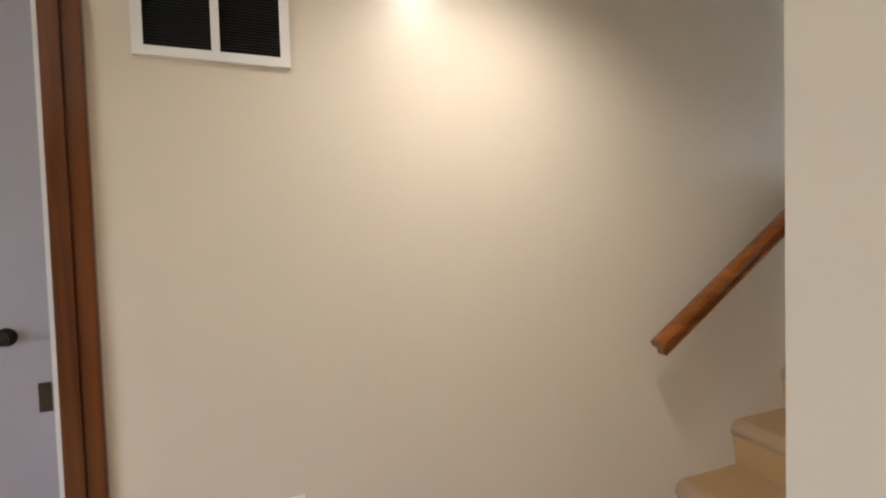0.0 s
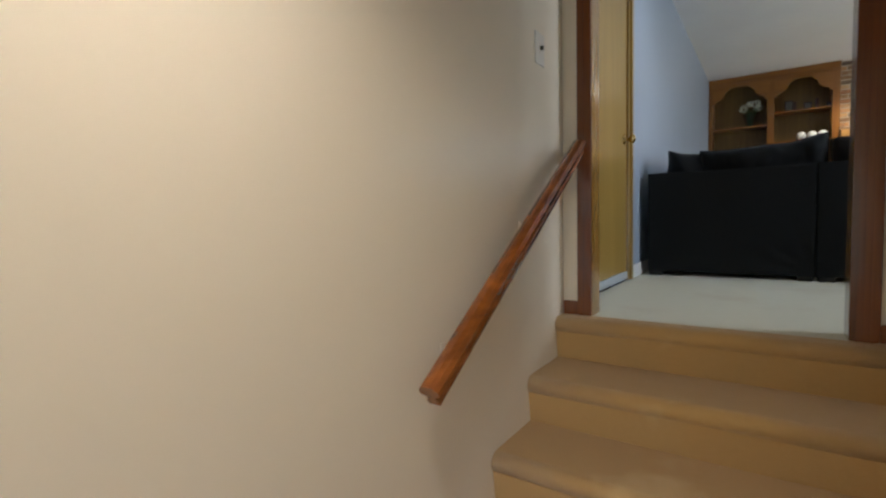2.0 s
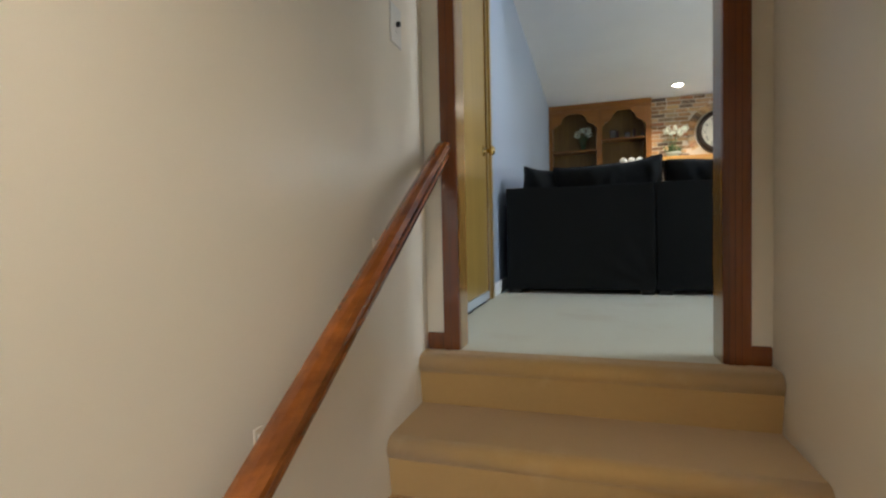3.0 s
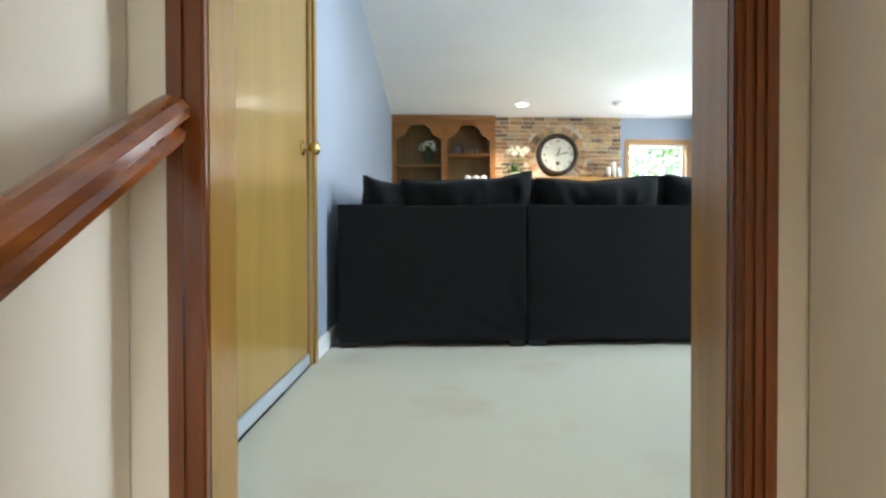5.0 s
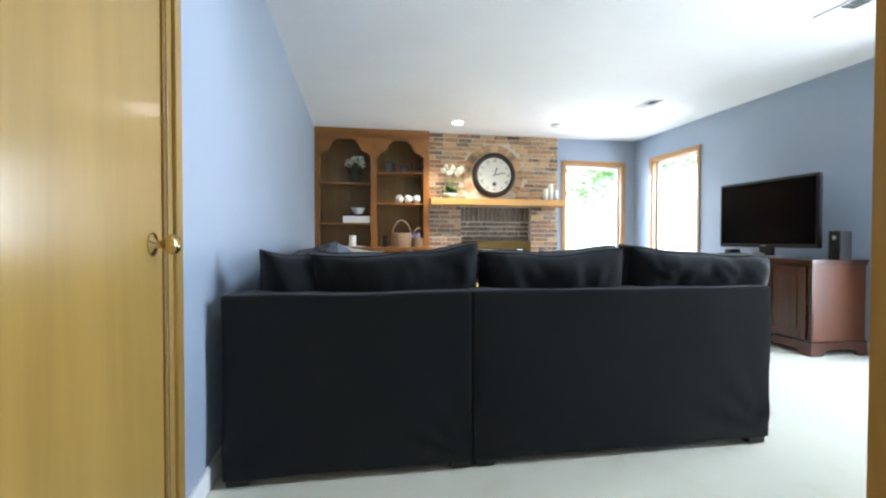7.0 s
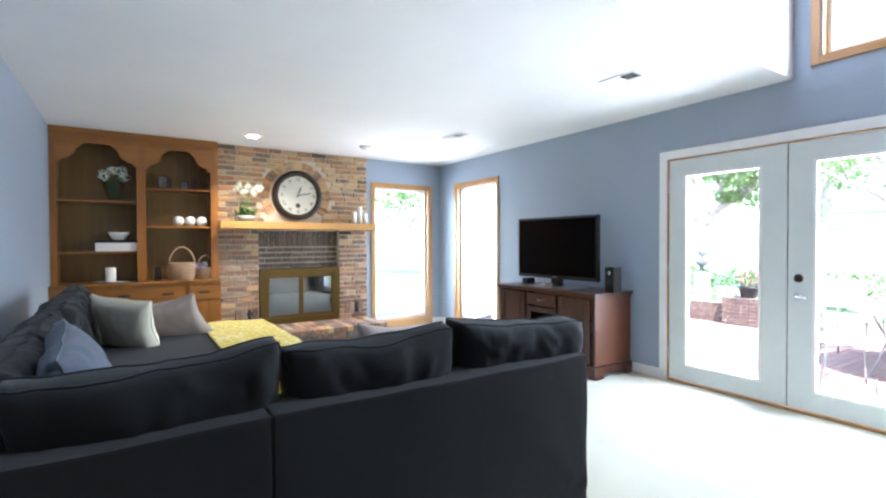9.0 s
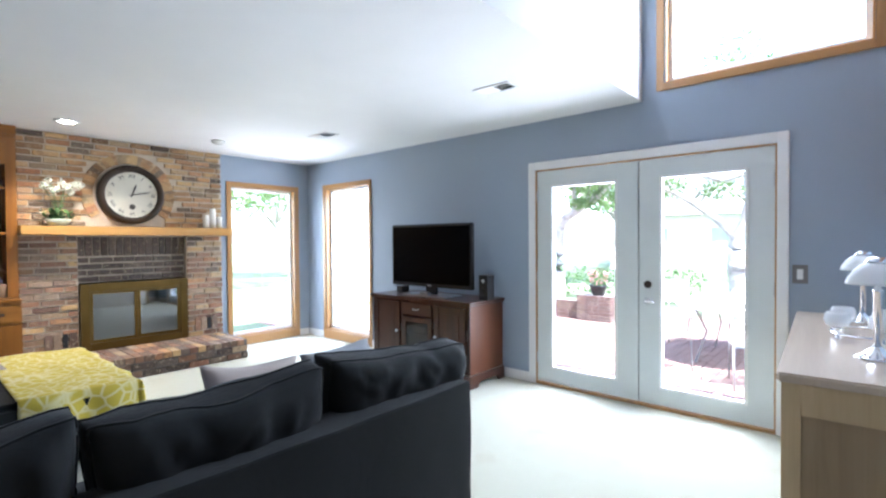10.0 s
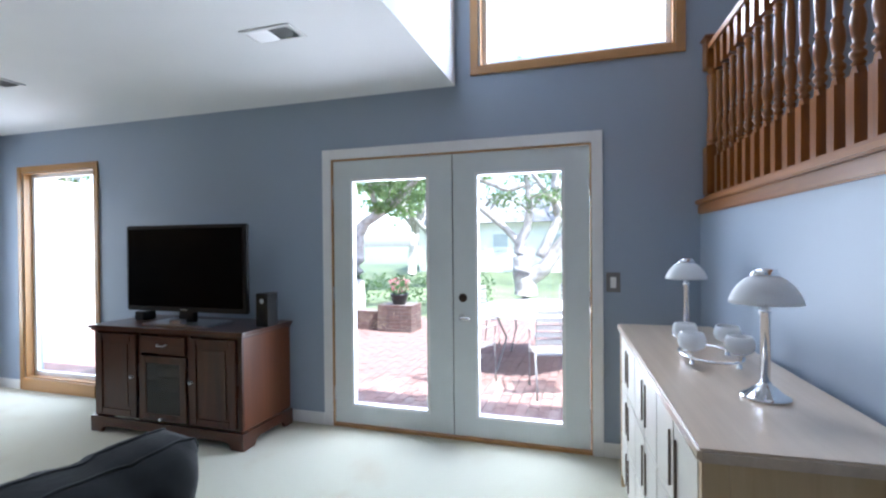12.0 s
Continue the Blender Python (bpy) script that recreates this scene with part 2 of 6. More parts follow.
BRICKSTOPS = [(0.0, (0.05, 0.04, 0.035)), (0.15, (0.36, 0.20, 0.09)), (0.3, (0.62, 0.43, 0.21)), (0.45, (0.40, 0.17, 0.08)), (0.58, (0.60, 0.44, 0.25)), (0.72, (0.16, 0.12, 0.09)), (0.86, (0.58, 0.33, 0.15)), (1.0, (0.08, 0.06, 0.05))]
M_BRICK = brick_mat("reclaimed_brick", BRICKSTOPS)
M_LOWBRICK = brick_mat("lower_brick", [(0.0, (0.07, 0.05, 0.045)), (0.2, (0.26, 0.13, 0.08)), (0.4, (0.20, 0.15, 0.115)), (0.6, (0.36, 0.19, 0.11)), (0.8, (0.12, 0.09, 0.075)), (1.0, (0.46, 0.34, 0.23))])
M_DARKBRICK = brick_mat("dark_brick", [(0.0, (0.06, 0.05, 0.045)), (0.4, (0.14, 0.10, 0.08)), (0.7, (0.10, 0.08, 0.07)), (1.0, (0.20, 0.15, 0.12))])
M_PANE = glass("window_glass")
M_FIREGLASS = glass("smoked_glass", (0.10, 0.11, 0.13), 0.20, 0.03)
M_STANDGLASS = glass("cabinet_glass", (0.25, 0.27, 0.30), 0.06, 0.02)
M_CLEAR = glass("clear_glass", (0.93, 0.95, 0.95))
M_GLOW = glow("bulb_glow", (1.0, 0.9, 0.75), 6)
M_PORCELAIN = plain("white_porcelain", (0.80, 0.79, 0.76), 0.2, var=0.02, bumps=0)
M_WAX = plain("white_wax", (0.82, 0.80, 0.74), 0.5, var=0.03, bumps=0)
M_FROST = plain("frosted_glass", (0.90, 0.91, 0.92), 0.75, var=0.02, bumps=0.02)
M_FROST.node_tree.nodes["Principled BSDF"].inputs["Transmission Weight"].default_value = 0.45
M_WICKER = plain("wicker", (0.33, 0.22, 0.13), 0.7, var=0.25, scale=60, fine=200, bumps=0.8, dist=0.004)
M_LEAF = plain("leaf_green", (0.05, 0.12, 0.025), 0.5, var=0.3, scale=12, bumps=0)
M_PETAL = plain("white_petal", (0.75, 0.78, 0.66), 0.6, var=0.08, scale=30, bumps=0)
# Near-black that stands for shade in gaps and ducts; also the woofer's colour.
M_VOID = plain("dark_cavity", (0.02, 0.02, 0.02), 0.9, bumps=0)
M_GREYSEAL = plain("grey_door_sweep", (0.34, 0.38, 0.40), 0.5, var=0.08)


# ---- builders ----
def box(bm, x0, y0, z0, x1, y1, z1):
    x0, x1, y0, y1, z0, z1 = min(x0, x1), max(x0, x1), min(y0, y1), max(y0, y1), min(z0, z1), max(z0, z1)
    v = [bm.verts.new(p) for p in ((x0, y0, z0), (x1, y0, z0), (x1, y1, z0), (x0, y1, z0), (x0, y0, z1), (x1, y0, z1), (x1, y1, z1), (x0, y1, z1))]
    for f in ((0, 3, 2, 1), (4, 5, 6, 7), (0, 1, 5, 4), (1, 2, 6, 5), (2, 3, 7, 6), (3, 0, 4, 7)):
        bm.faces.new([v[i] for i in f])
    return v


def boxes(*args, bevel=0.0):
    bm = bmesh.new()
    for a in args:
        box(bm, *a)
    if bevel:
        bmesh.ops.bevel(bm, geom=bm.edges[:], offset=bevel, segments=2, affect="EDGES", clamp_overlap=True)
    return bm


def finish(name, bm, mat, smooth=False):
    bmesh.ops.recalc_face_normals(bm, faces=bm.faces[:])
    me = bpy.data.meshes.new(name)
    bm.to_mesh(me)
    bm.free()
    for p in me.polygons:
        p.use_smooth = smooth
    for k in mat if isinstance(mat, (list, tuple)) else [mat]:
        me.materials.append(k)
    return new(name, me)


def structure(name, bm, mat, label="", smooth=False):
    return tagged(finish(name, bm, mat, smooth), label, "", "", "structure")


def thing(name, at, label, category, group=""):
    ob = new(name)
    ob.location = at
    ob.empty_display_size = 0.1
    return tagged(ob, label, category, group)


def top_of(ob):
    while ob.parent:
        ob = ob.parent
    return ob


def part(name, bm, mat, parent, label="", smooth=False):
    """bm in world places; the parent's top thing has not been turned yet"""
    at = top_of(parent).location
    if any(at):
        bmesh.ops.translate(bm, verts=bm.verts[:], vec=-at)
    ob = finish(name, bm, mat, smooth)
    ob.parent = parent
    return tagged(ob, label)


def lathe(bm, profile, at=(0, 0, 0), seg=20, m=None):
    rings = []
    for r, z in profile:
        ring = []
        for i in range(seg):
            a = 2 * math.pi * i / seg
            p = Vector((r * math.cos(a), r * math.sin(a), z))
            if m:
                p = m @ p
            ring.append(bm.verts.new(p + Vector(at)))
        rings.append(ring)
    for a, b in zip(rings, rings[1:]):
        for i in range(seg):
            bm.faces.new((a[i], a[(i + 1) % seg], b[(i + 1) % seg], b[i]))
    bm.faces.new(rings[0][::-1])
    bm.faces.new(rings[-1])
    return bm


def turned(profile, at=(0, 0, 0), seg=20, m=None):
    return lathe(bmesh.new(), profile, at, seg, m)


def tube(bm, points, r, seg=8, closed=False):
    pts = [Vector(p) for p in points]
    rings = []
    n = len(pts)
    for i, p in enumerate(pts):
        a = pts[(i - 1) % n] if closed or i else p
        b = pts[(i + 1) % n] if closed or i < n - 1 else p
        d = (b - a).normalized()
        u = d.cross(Vector((0, 0, 1)))
        u = u.normalized() if u.length > 0.05 else Vector((1, 0, 0))
        w = d.cross(u)
        rr = r[i] if isinstance(r, (list, tuple)) else r
        rings.append([bm.verts.new(p + rr * (math.cos(t) * u + math.sin(t) * w)) for t in (2 * math.pi * k / seg for k in range(seg))])
    pairs = list(zip(rings, rings[1:])) + ([(rings[-1], rings[0])] if closed else [])
    for a, b in pairs:
        for k in range(seg):
            bm.faces.new((a[k], a[(k + 1) % seg], b[(k + 1) % seg], b[k]))
    if not closed:
        bm.faces.new(rings[0][::-1])
        bm.faces.new(rings[-1])
    return bm


def prism(bm, outline, plane, c0, c1):
    """outline: 2D points; plane 'x','y' or 'z': the axis along which it is drawn out from c0 to c1"""
    def at(p, c):
        return {"x": (c, p[0], p[1]), "y": (p[0], c, p[1]), "z": (p[0], p[1], c)}[plane]
    a, b = [bm.verts.new(at(p, c0)) for p in outline], [bm.verts.new(at(p, c1)) for p in outline]
    bm.faces.new(a)
    bm.faces.new(b[::-1])
    n = len(outline)
    for i in range(n):
        bm.faces.new((a[i], b[i], b[(i + 1) % n], a[(i + 1) % n]))
    return bm


def cushion(bm, m, sx, sy, sz, puff=0.35, wrinkle=0.008, seed=0, n=22, edge=0.35, corner=0.0, sag=0.0):
    """A stuffed, seamed cushion; m sets its place; sx wide, sy thick, sz high"""
    grid = {}
    def vert(i, j, k):
        key = (i, j, k)
        if key not in grid:
            x, z, side = 2 * i / n - 1, 2 * j / n - 1, k
            fall = (1 - abs(x) ** 3.2) * (1 - abs(z) ** 3.2)
            th = edge + (1 - edge) * max(0, fall) ** 0.55
            if max(abs(x), abs(z)) > 0.999:
                th = edge * 0.9
            pull = 1 - corner * (abs(x) ** 6) * (1 - abs(z)) - 0.04 * (1 - abs(z) ** 2) * abs(x) ** 4
            pull2 = 1 - (0.05 + (sag if z > 0 else 0)) * (1 - abs(x) ** 1.6) * abs(z) ** 3
            ear = 1 + (0.035 if edge < 0.2 else -0.03) * abs(x * z) ** 6
            p = Vector((x * sx / 2 * pull * ear, side * sy / 2 * th, z * sz / 2 * pull2 * ear))
            q = Vector((p.x * 7 + seed * 3.1, p.y * 5 + seed, p.z * 7 - seed))
            p += Vector((0, side, 0)) * (noise.noise(q) * wrinkle * 2 + abs(noise.noise(q * Vector((2.2, 1, 0.9)))) * wrinkle * 1.6)
            ridge = 1 - abs(noise.noise(Vector((p.x * 6 + p.z * 5 + seed * 2.3, seed * 1.7, p.z * 3 - p.x * 2)))) * 5
            ridge += 0.6 * (1 - abs(noise.noise(Vector((p.x * 11 - p.z * 6 + seed, seed, p.z * 5)))) * 5)
            p += Vector((0, side, 0)) * max(0, ridge) * wrinkle * 0.55
            p += Vector((noise.noise(q * 0.7), 0, noise.noise(q * 0.7 + Vector((9, 0, 0))))) * wrinkle * 1.5
            grid[key] = bm.verts.new(m @ p)
        return grid[key]
    for k in (-1, 1):
        for i in range(n):
            for j in range(n):
                f = [vert(i, j, k), vert(i + 1, j, k), vert(i + 1, j + 1, k), vert(i, j + 1, k)]
                bm.faces.new(f if k < 0 else f[::-1])
    rim = [(i, 0) for i in range(n)] + [(n, j) for j in range(n)] + [(i, n) for i in range(n, 0, -1)] + [(0, j) for j in range(n, 0, -1)]
    for a, b in zip(rim, rim[1:] + rim[:1]):
        bm.faces.new((vert(*a, -1), vert(*a, 1), vert(*b, 1), vert(*b, -1)))
    if edge < 0.2:
        return [[vert(*a, 1) for a in rim]]
    return [[vert(*a, -1) for a in rim], [vert(*a, 1) for a in rim]]


def stuffed(name, parent, mat, at, size, tilt=(0, 0, 0), label="", seed=0, **kw):
    bm = bmesh.new()
    m = Matrix.Translation(at) @ Euler([radians(a) for a in tilt]).to_matrix().to_4x4()
    rims = cushion(bm, m, *size, seed=seed, **kw)
    lines = [[v.co.copy() for v in r] for r in rims]
    ob = part(name, bm, mat, parent, label, True)
    bm = bmesh.new()
    for line in lines:
        tube(bm, line, 0.0045, 6, True)
    part("piping", bm, mat, ob, "", True)
    return ob


def wall(name, axis, c0, c1, a0, a1, z0, z1, holes, mat, label=""):
    """axis 'x': the wall stands at x from c0 to c1 and runs along y; holes: (a0, a1, z0, z1)"""
    cuts = sorted({a0, a1, *[h[0] for h in holes], *[h[1] for h in holes]})
    bm = bmesh.new()
    for p, q in zip(cuts, cuts[1:]):
        mid, z = (p + q) / 2, z0
        for h in sorted([h for h in holes if h[0] < mid < h[1]], key=lambda h: h[2]):
            if h[2] > z:
                box(bm, *((c0, p, z, c1, q, h[2]) if axis == "x" else (p, c0, z, q, c1, h[2])))
            z = h[3]
        if z < z1:
            box(bm, *((c0, p, z, c1, q, z1) if axis == "x" else (p, c0, z, q, c1, z1)))
    return structure(name, bm, mat, label)


# ---- the structure ----
XL, XW, XT, YB, YN, CEIL = -0.815, -0.845, 3.90, 8.72, 2.42, 2.447
LOW, LOFT, HIGH = -1.074, 1.60, 5.0
wall("wall_west", "x", XW - 0.15, XW, 2.30, YB + 0.6, -0.3, HIGH, [(2.743, 3.600, -0.3, 2.04)], M_BLUE, "blue painted plaster wall with a flush closet door")
wall("wall_east", "x", XT, XT + 0.16, -0.5, YB + 0.16, -0.3, HIGH, [(3.09, 4.95, -0.3, 1.995), (7.355, 8.285, 0.115, 2.073), (2.60, 3.806, 2.555, 4.06)], M_BLUE, "blue painted plaster wall with french doors and windows")
wall("wall_north", "y", YB, YB + 0.16, 2.636, XT, -0.3, HIGH, [(2.765, 3.685, 0.115, 2.065)], M_BLUE, "blue painted plaster wall with a tall window")
wall("wall_chimney_back", "y", YB + 0.45, YB + 0.6, XW, 2.636, -0.3, HIGH, [], M_WHITE, "plain wall behind the shelves and chimney")
wall("wall_chimney_side", "x", 2.636, 2.72, YB + 0.161, YB + 0.6, -0.3, HIGH, [], M_WHITE, "plain wall beside the chimney")
wall("wall_south_doorway", "y", 2.305, 2.375, XW, 0.44, -0.3, HIGH, [(-0.705, 0.185, -0.3, 2.06)], M_STAIRWALL, "beige wall with a cased opening at the head of the stairs")
wall("wall_south_skin", "y", 2.375, 2.407, XW, 0.44, -0.3, HIGH, [(-0.705, 0.185, -0.3, 2.06)], M_BLUE, "blue room side of the doorway wall")
SLANT = Matrix.Translation((0.44, 2.315, 0)) @ Matrix.Rotation(radians(2.57), 4, "Z") @ Matrix.Translation((-0.44, -2.42, 0))


def slanted(ob):
    ob.matrix_basis = SLANT @ ob.matrix_basis
    return ob


slanted(wall("wall_south_loft", "y", 2.30, YN, 0.44, XT, -0.3, LOFT - 0.06, [], M_BLUE, "pale blue wall under the loft railing"))
# Unseen panel added to stop daylight leaking under the closet door.
structure("closet_back", boxes((XW - 0.149, 2.744, -0.299, XW - 0.11, 3.599, 2.039)), M_VOID, "unseen dark panel blocking light behind the closet door")
wall("wall_stair_left", "x", XL - 0.15, XL, -3.0, 2.299, LOW - 0.2, 2.6, [(-1.38, -0.537, LOW - 0.2, 1.02)], M_STAIRWALL, "beige painted stairwell wall")
structure("wall_stair_right", prism(bmesh.new(), [(0.284, 0.257), (0.42, 0.257), (0.42, 2.299), (0.303, 2.299)], "z", LOW - 0.2, HIGH), M_STAIRWALL, "beige painted stairwell wall")
wall("wall_hall_north", "y", 0.257, 0.40, 0.421, 4.3, LOW - 0.2, LOFT - 0.14, [], M_STAIRWALL, "beige hall wall")
wall("wall_hall_south", "y", -3.15, -3.0, XL - 0.15, 4.3, LOW - 0.2, 1.6, [(0.2, 2.2, -0.75, 1.0)], M_STAIRWALL, "beige hall wall with a window")
wall("wall_hall_east", "x", 4.3, 4.45, -3.15, 0.40, LOW - 0.2, 1.6, [], M_STAIRWALL, "beige hall wall")
structure("floor_room", boxes((XW, 2.29, -0.25, XT, YB + 0.45, 0.0)), M_CARPET, "cream cut-pile wall-to-wall carpet with faint stains")
structure("floor_hall", boxes((XL, -3.0, LOW - 0.2, 4.3, 0.80, LOW)), M_STAIRCARPET, "lower hall carpet with warm light painted in as tan")
structure("ceiling_low", boxes((XW, 3.984, CEIL, XT, YB + 0.45, CEIL + 0.2)), M_WHITE, "flat white ceiling over the sitting area")
structure("ceiling_bulkhead", boxes((XW, 3.984, CEIL + 0.2, XT, 4.10, HIGH)), M_WHITE, "white bulkhead over the ceiling edge")
structure("ceiling_high", boxes((XL - 0.1, -0.5, HIGH, XT + 0.1, 4.10, HIGH + 0.15)), M_WHITE, "white ceiling of the tall space")
structure("ceiling_hall", boxes((XL, -3.0, 1.40, 4.3, 0.62, 1.46)), M_WHITE, "low white hall ceiling")
structure("ceiling_stair", boxes((XL, 0.62, 2.4, 0.30, 2.30, 2.5), (XL, 0.62, 1.46, 0.30, 0.68, 2.4)), M_WHITE, "white ceiling over the stairs")
structure("floor_loft", boxes((0.44, 0.40, LOFT - 0.14, XT, 2.30, LOFT)), M_STAIRCARPET, "carpeted loft floor behind the railing")
wall("wall_loft_west", "x", 0.421, 0.44, 0.40, 2.40, LOFT, HIGH, [], M_BLUE, "blue loft wall")

# stairs: one carpeted flight, each step with a rounded nose
STEP_Y, RISE, RUN = 2.223, 0.179, 0.292
bm = bmesh.new()
outline = [(2.2895, -0.30), (2.2895, 0.002)]
for k in range(6):
    y, z = STEP_Y - k * RUN, -k * RISE
    for a in range(0, 136, 15):
        outline.append((y + 0.006 - 0.036 * math.sin(radians(a)), z - 0.034 + 0.036 * math.cos(radians(a))))
    outline.append((y - 0.004, z - RISE + 0.002))
outline.append((STEP_Y - 5 * RUN + 0.006, LOW - 0.2))
outline.append((2.2895, LOW - 0.2))
prism(bm, outline, "x", XL, 0.30)
structure("stairs", bm, M_STAIRCARPET, "carpeted steps, rounded noses, worn and marked, warm light painted tan", True)
for p in bpy.data.objects["stairs"].data.polygons:
    if len(p.vertices) > 4 or max(abs(p.center.z - bpy.data.objects["stairs"].data.vertices[i].co.z) + abs(p.center.y - bpy.data.objects["stairs"].data.vertices[i].co.y) for i in p.vertices) > 0.02:
        p.use_smooth = False

# ---- trims, doors and windows ----
# cased opening at the head of the stairs
casing = boxes((-0.749, 2.285, 0.0, -0.689, 2.304, 2.12), (-0.6889, 2.285, 2.054, 0.1625, 2.304, 2.12), bevel=0.004)
box(casing, -0.742, 2.279, 0.0, -0.720, 2.2849, 2.11)
structure("trim_doorway_left", casing, M_DARKWOOD, "dark reddish stained wooden door casing")
casing = boxes((0.163, 2.285, 0.0, 0.241, 2.304, 2.12), bevel=0.004)
for k in range(3):
    box(casing, 0.178 + 0.018 * k, 2.279, 0.0, 0.188 + 0.018 * k, 2.2849, 2.11)
structure("trim_doorway_right", casing, M_DARKWOOD, "dark reddish stained wooden door casing")
structure("trim_doorway_jambs", boxes((-0.7045, 2.3045, 0.0, -0.6885, 2.410, 2.05), (0.163, 2.3045, 0.0, 0.1845, 2.410, 2.05), (-0.6885, 2.3045, 2.03, 0.163, 2.410, 2.0535)), M_JAMB, "glossy golden brown oak jamb")
structure("baseboard_doorway_left", boxes((XL + 0.002, 2.290, 0.0, -0.750, 2.304, 0.062), bevel=0.003), M_DARKWOOD, "dark stained baseboard")
structure("baseboard_doorway_right", boxes((0.242, 2.290, 0.0, 0.298, 2.304, 0.062), bevel=0.003), M_DARKWOOD, "dark stained baseboard")

# closet door in the west wall
closet = structure("door_closet_frame", boxes((XW - 0.10, 2.7435, 0.0, XW + 0.001, 2.7465, 2.038), (XW - 0.10, 3.588, 0.0, XW - 0.001, 3.5995, 2.038), (XW - 0.10, 2.7465, 2.026, XW + 0.001, 3.588, 2.038)), M_JAMB, "thin oak frame of the closet door")
structure("trim_closet", boxes((XW, 2.690, 0.0, XW + 0.014, 2.742, 2.09), (XW, 3.642, 0.0, XW + 0.014, 3.697, 2.09), (XW, 2.742, 2.0385, XW + 0.014, 3.642, 2.09), (XW, 3.6005, 0.0, XW + 0.004, 3.642, 2.038), bevel=0.003), M_OAKDOOR, "slim golden oak casing of the closet door")
door = tagged(structure("door_1", boxes((XW - 0.045, 2.749, 0.035, XW - 0.006, 3.584, 2.024), bevel=0.002), M_OAKDOOR), "flush golden oak veneer closet door, shut", "", "", "structure")


def child(name, bm, mat, parent, label="", smooth=False):
    ob = finish(name, bm, mat, smooth)
    ob.parent = parent
    return tagged(ob, label)


child("door_sweep", boxes((XW - 0.006, 2.751, 0.012, XW + 0.004, 3.582, 0.062), bevel=0.002), M_GREYSEAL, door, "grey metal door sweep")
for z in (0.375, 1.077, 1.80):
    h = turned([(0.0, -0.046), (0.010, -0.045), (0.010, -0.016), (0.009, -0.015), (0.010, -0.014), (0.010, 0.014), (0.009, 0.015), (0.010, 0.016), (0.010, 0.045), (0.0, 0.046)], (XW + 0.006, 2.757, z), 12)
    box(h, XW - 0.0055, 2.7505, z - 0.044, XW - 0.002, 2.790, z + 0.044)
    child("hinge", h, M_BRASS, door, "brass door hinge")
turn_x = Matrix.Rotation(radians(90), 4, "Y")
child("door_knob", turned([(0.0, 0), (0.033, 0.0), (0.033, 0.004), (0.012, 0.010), (0.011, 0.030), (0.020, 0.036), (0.029, 0.048), (0.029, 0.060), (0.020, 0.070), (0.0, 0.073)], (XW - 0.006, 3.515, 0.93), 24, turn_x), M_BRASS, door, "round brass door knob", True)

# door at the bottom of the stairs
structure("trim_hall_door", boxes((XL, -0.537, LOW, XL + 0.018, -0.454, 1.10), (XL, -1.46, LOW, XL + 0.018, -1.38, 1.10), (XL, -1.38, 1.02, XL + 0.018, -0.537, 1.10), (XL + 0.018, -0.524, LOW, XL + 0.024, -0.492, 1.09), bevel=0.003), M_DARKWOOD, "dark reddish stained wooden door casing")
# Added panel, out of view, that keeps outside light from the hall door.
structure("hall_door_backing", boxes((XL - 0.149, -1.3655, LOW, XL - 0.12, -0.5525, 1.018)), M_VOID, "unseen dark panel blocking light behind the hall door")
structure("door_hall_jamb", boxes((XL - 0.149, -0.552, LOW, XL - 0.001, -0.538, 1.018), (XL - 0.149, -1.379, LOW, XL - 0.001, -1.366, 1.018)), M_TRIM, "white painted door jamb")
# White door; the shadow it stands in is painted as lilac grey.
hdoor = structure("door_2", boxes((XL - 0.10, -1.364, LOW + 0.01, XL - 0.06, -0.554, 1.016), bevel=0.002), plain("hall_door_shadowed_white", (0.36, 0.35, 0.40), 0.4, var=0.03, bumps=0.03), "white hall door, shut, its shadow painted in as lilac grey")
child("door_knob", turned([(0.0, 0), (0.022, 0.0), (0.008, 0.006), (0.008, 0.018), (0.017, 0.028), (0.012, 0.038), (0.0, 0.040)], (XL - 0.06, -0.655, 0.205), 20, turn_x), M_BRONZE, hdoor, "dark bronze door knob", True)
child("latch_plate", boxes((XL - 0.059, -0.6, 0.02, XL - 0.056, -0.575, 0.09)), M_BRONZE, hdoor, "dark metal latch plate")

# baseboards of the room
structure("baseboard_west", boxes((XW, 3.698, 0.0, XW + 0.014, 8.2, 0.09), (XW, YN + 0.001, 0.0, XW + 0.014, 2.689, 0.09), bevel=0.003), M_TRIM, "white painted baseboard")
structure("baseboard_east", boxes((XT - 0.014, 5.025, 0.0, XT, 7.299, 0.09), (XT - 0.014, 8.341, 0.0, XT, YB - 0.001, 0.09), (XT - 0.014, YN + 0.06, 0.0, XT, 3.021, 0.09), bevel=0.003), M_TRIM, "white painted baseboard")
structure("baseboard_north", boxes((3.742, YB - 0.014, 0.0, XT - 0.015, YB, 0.09), bevel=0.003), M_TRIM, "white painted baseboard")
slanted(structure("baseboard_south", boxes((0.46, YN, 0.0, XT - 0.03, YN + 0.014, 0.09), bevel=0.003), M_TRIM, "white painted baseboard"))


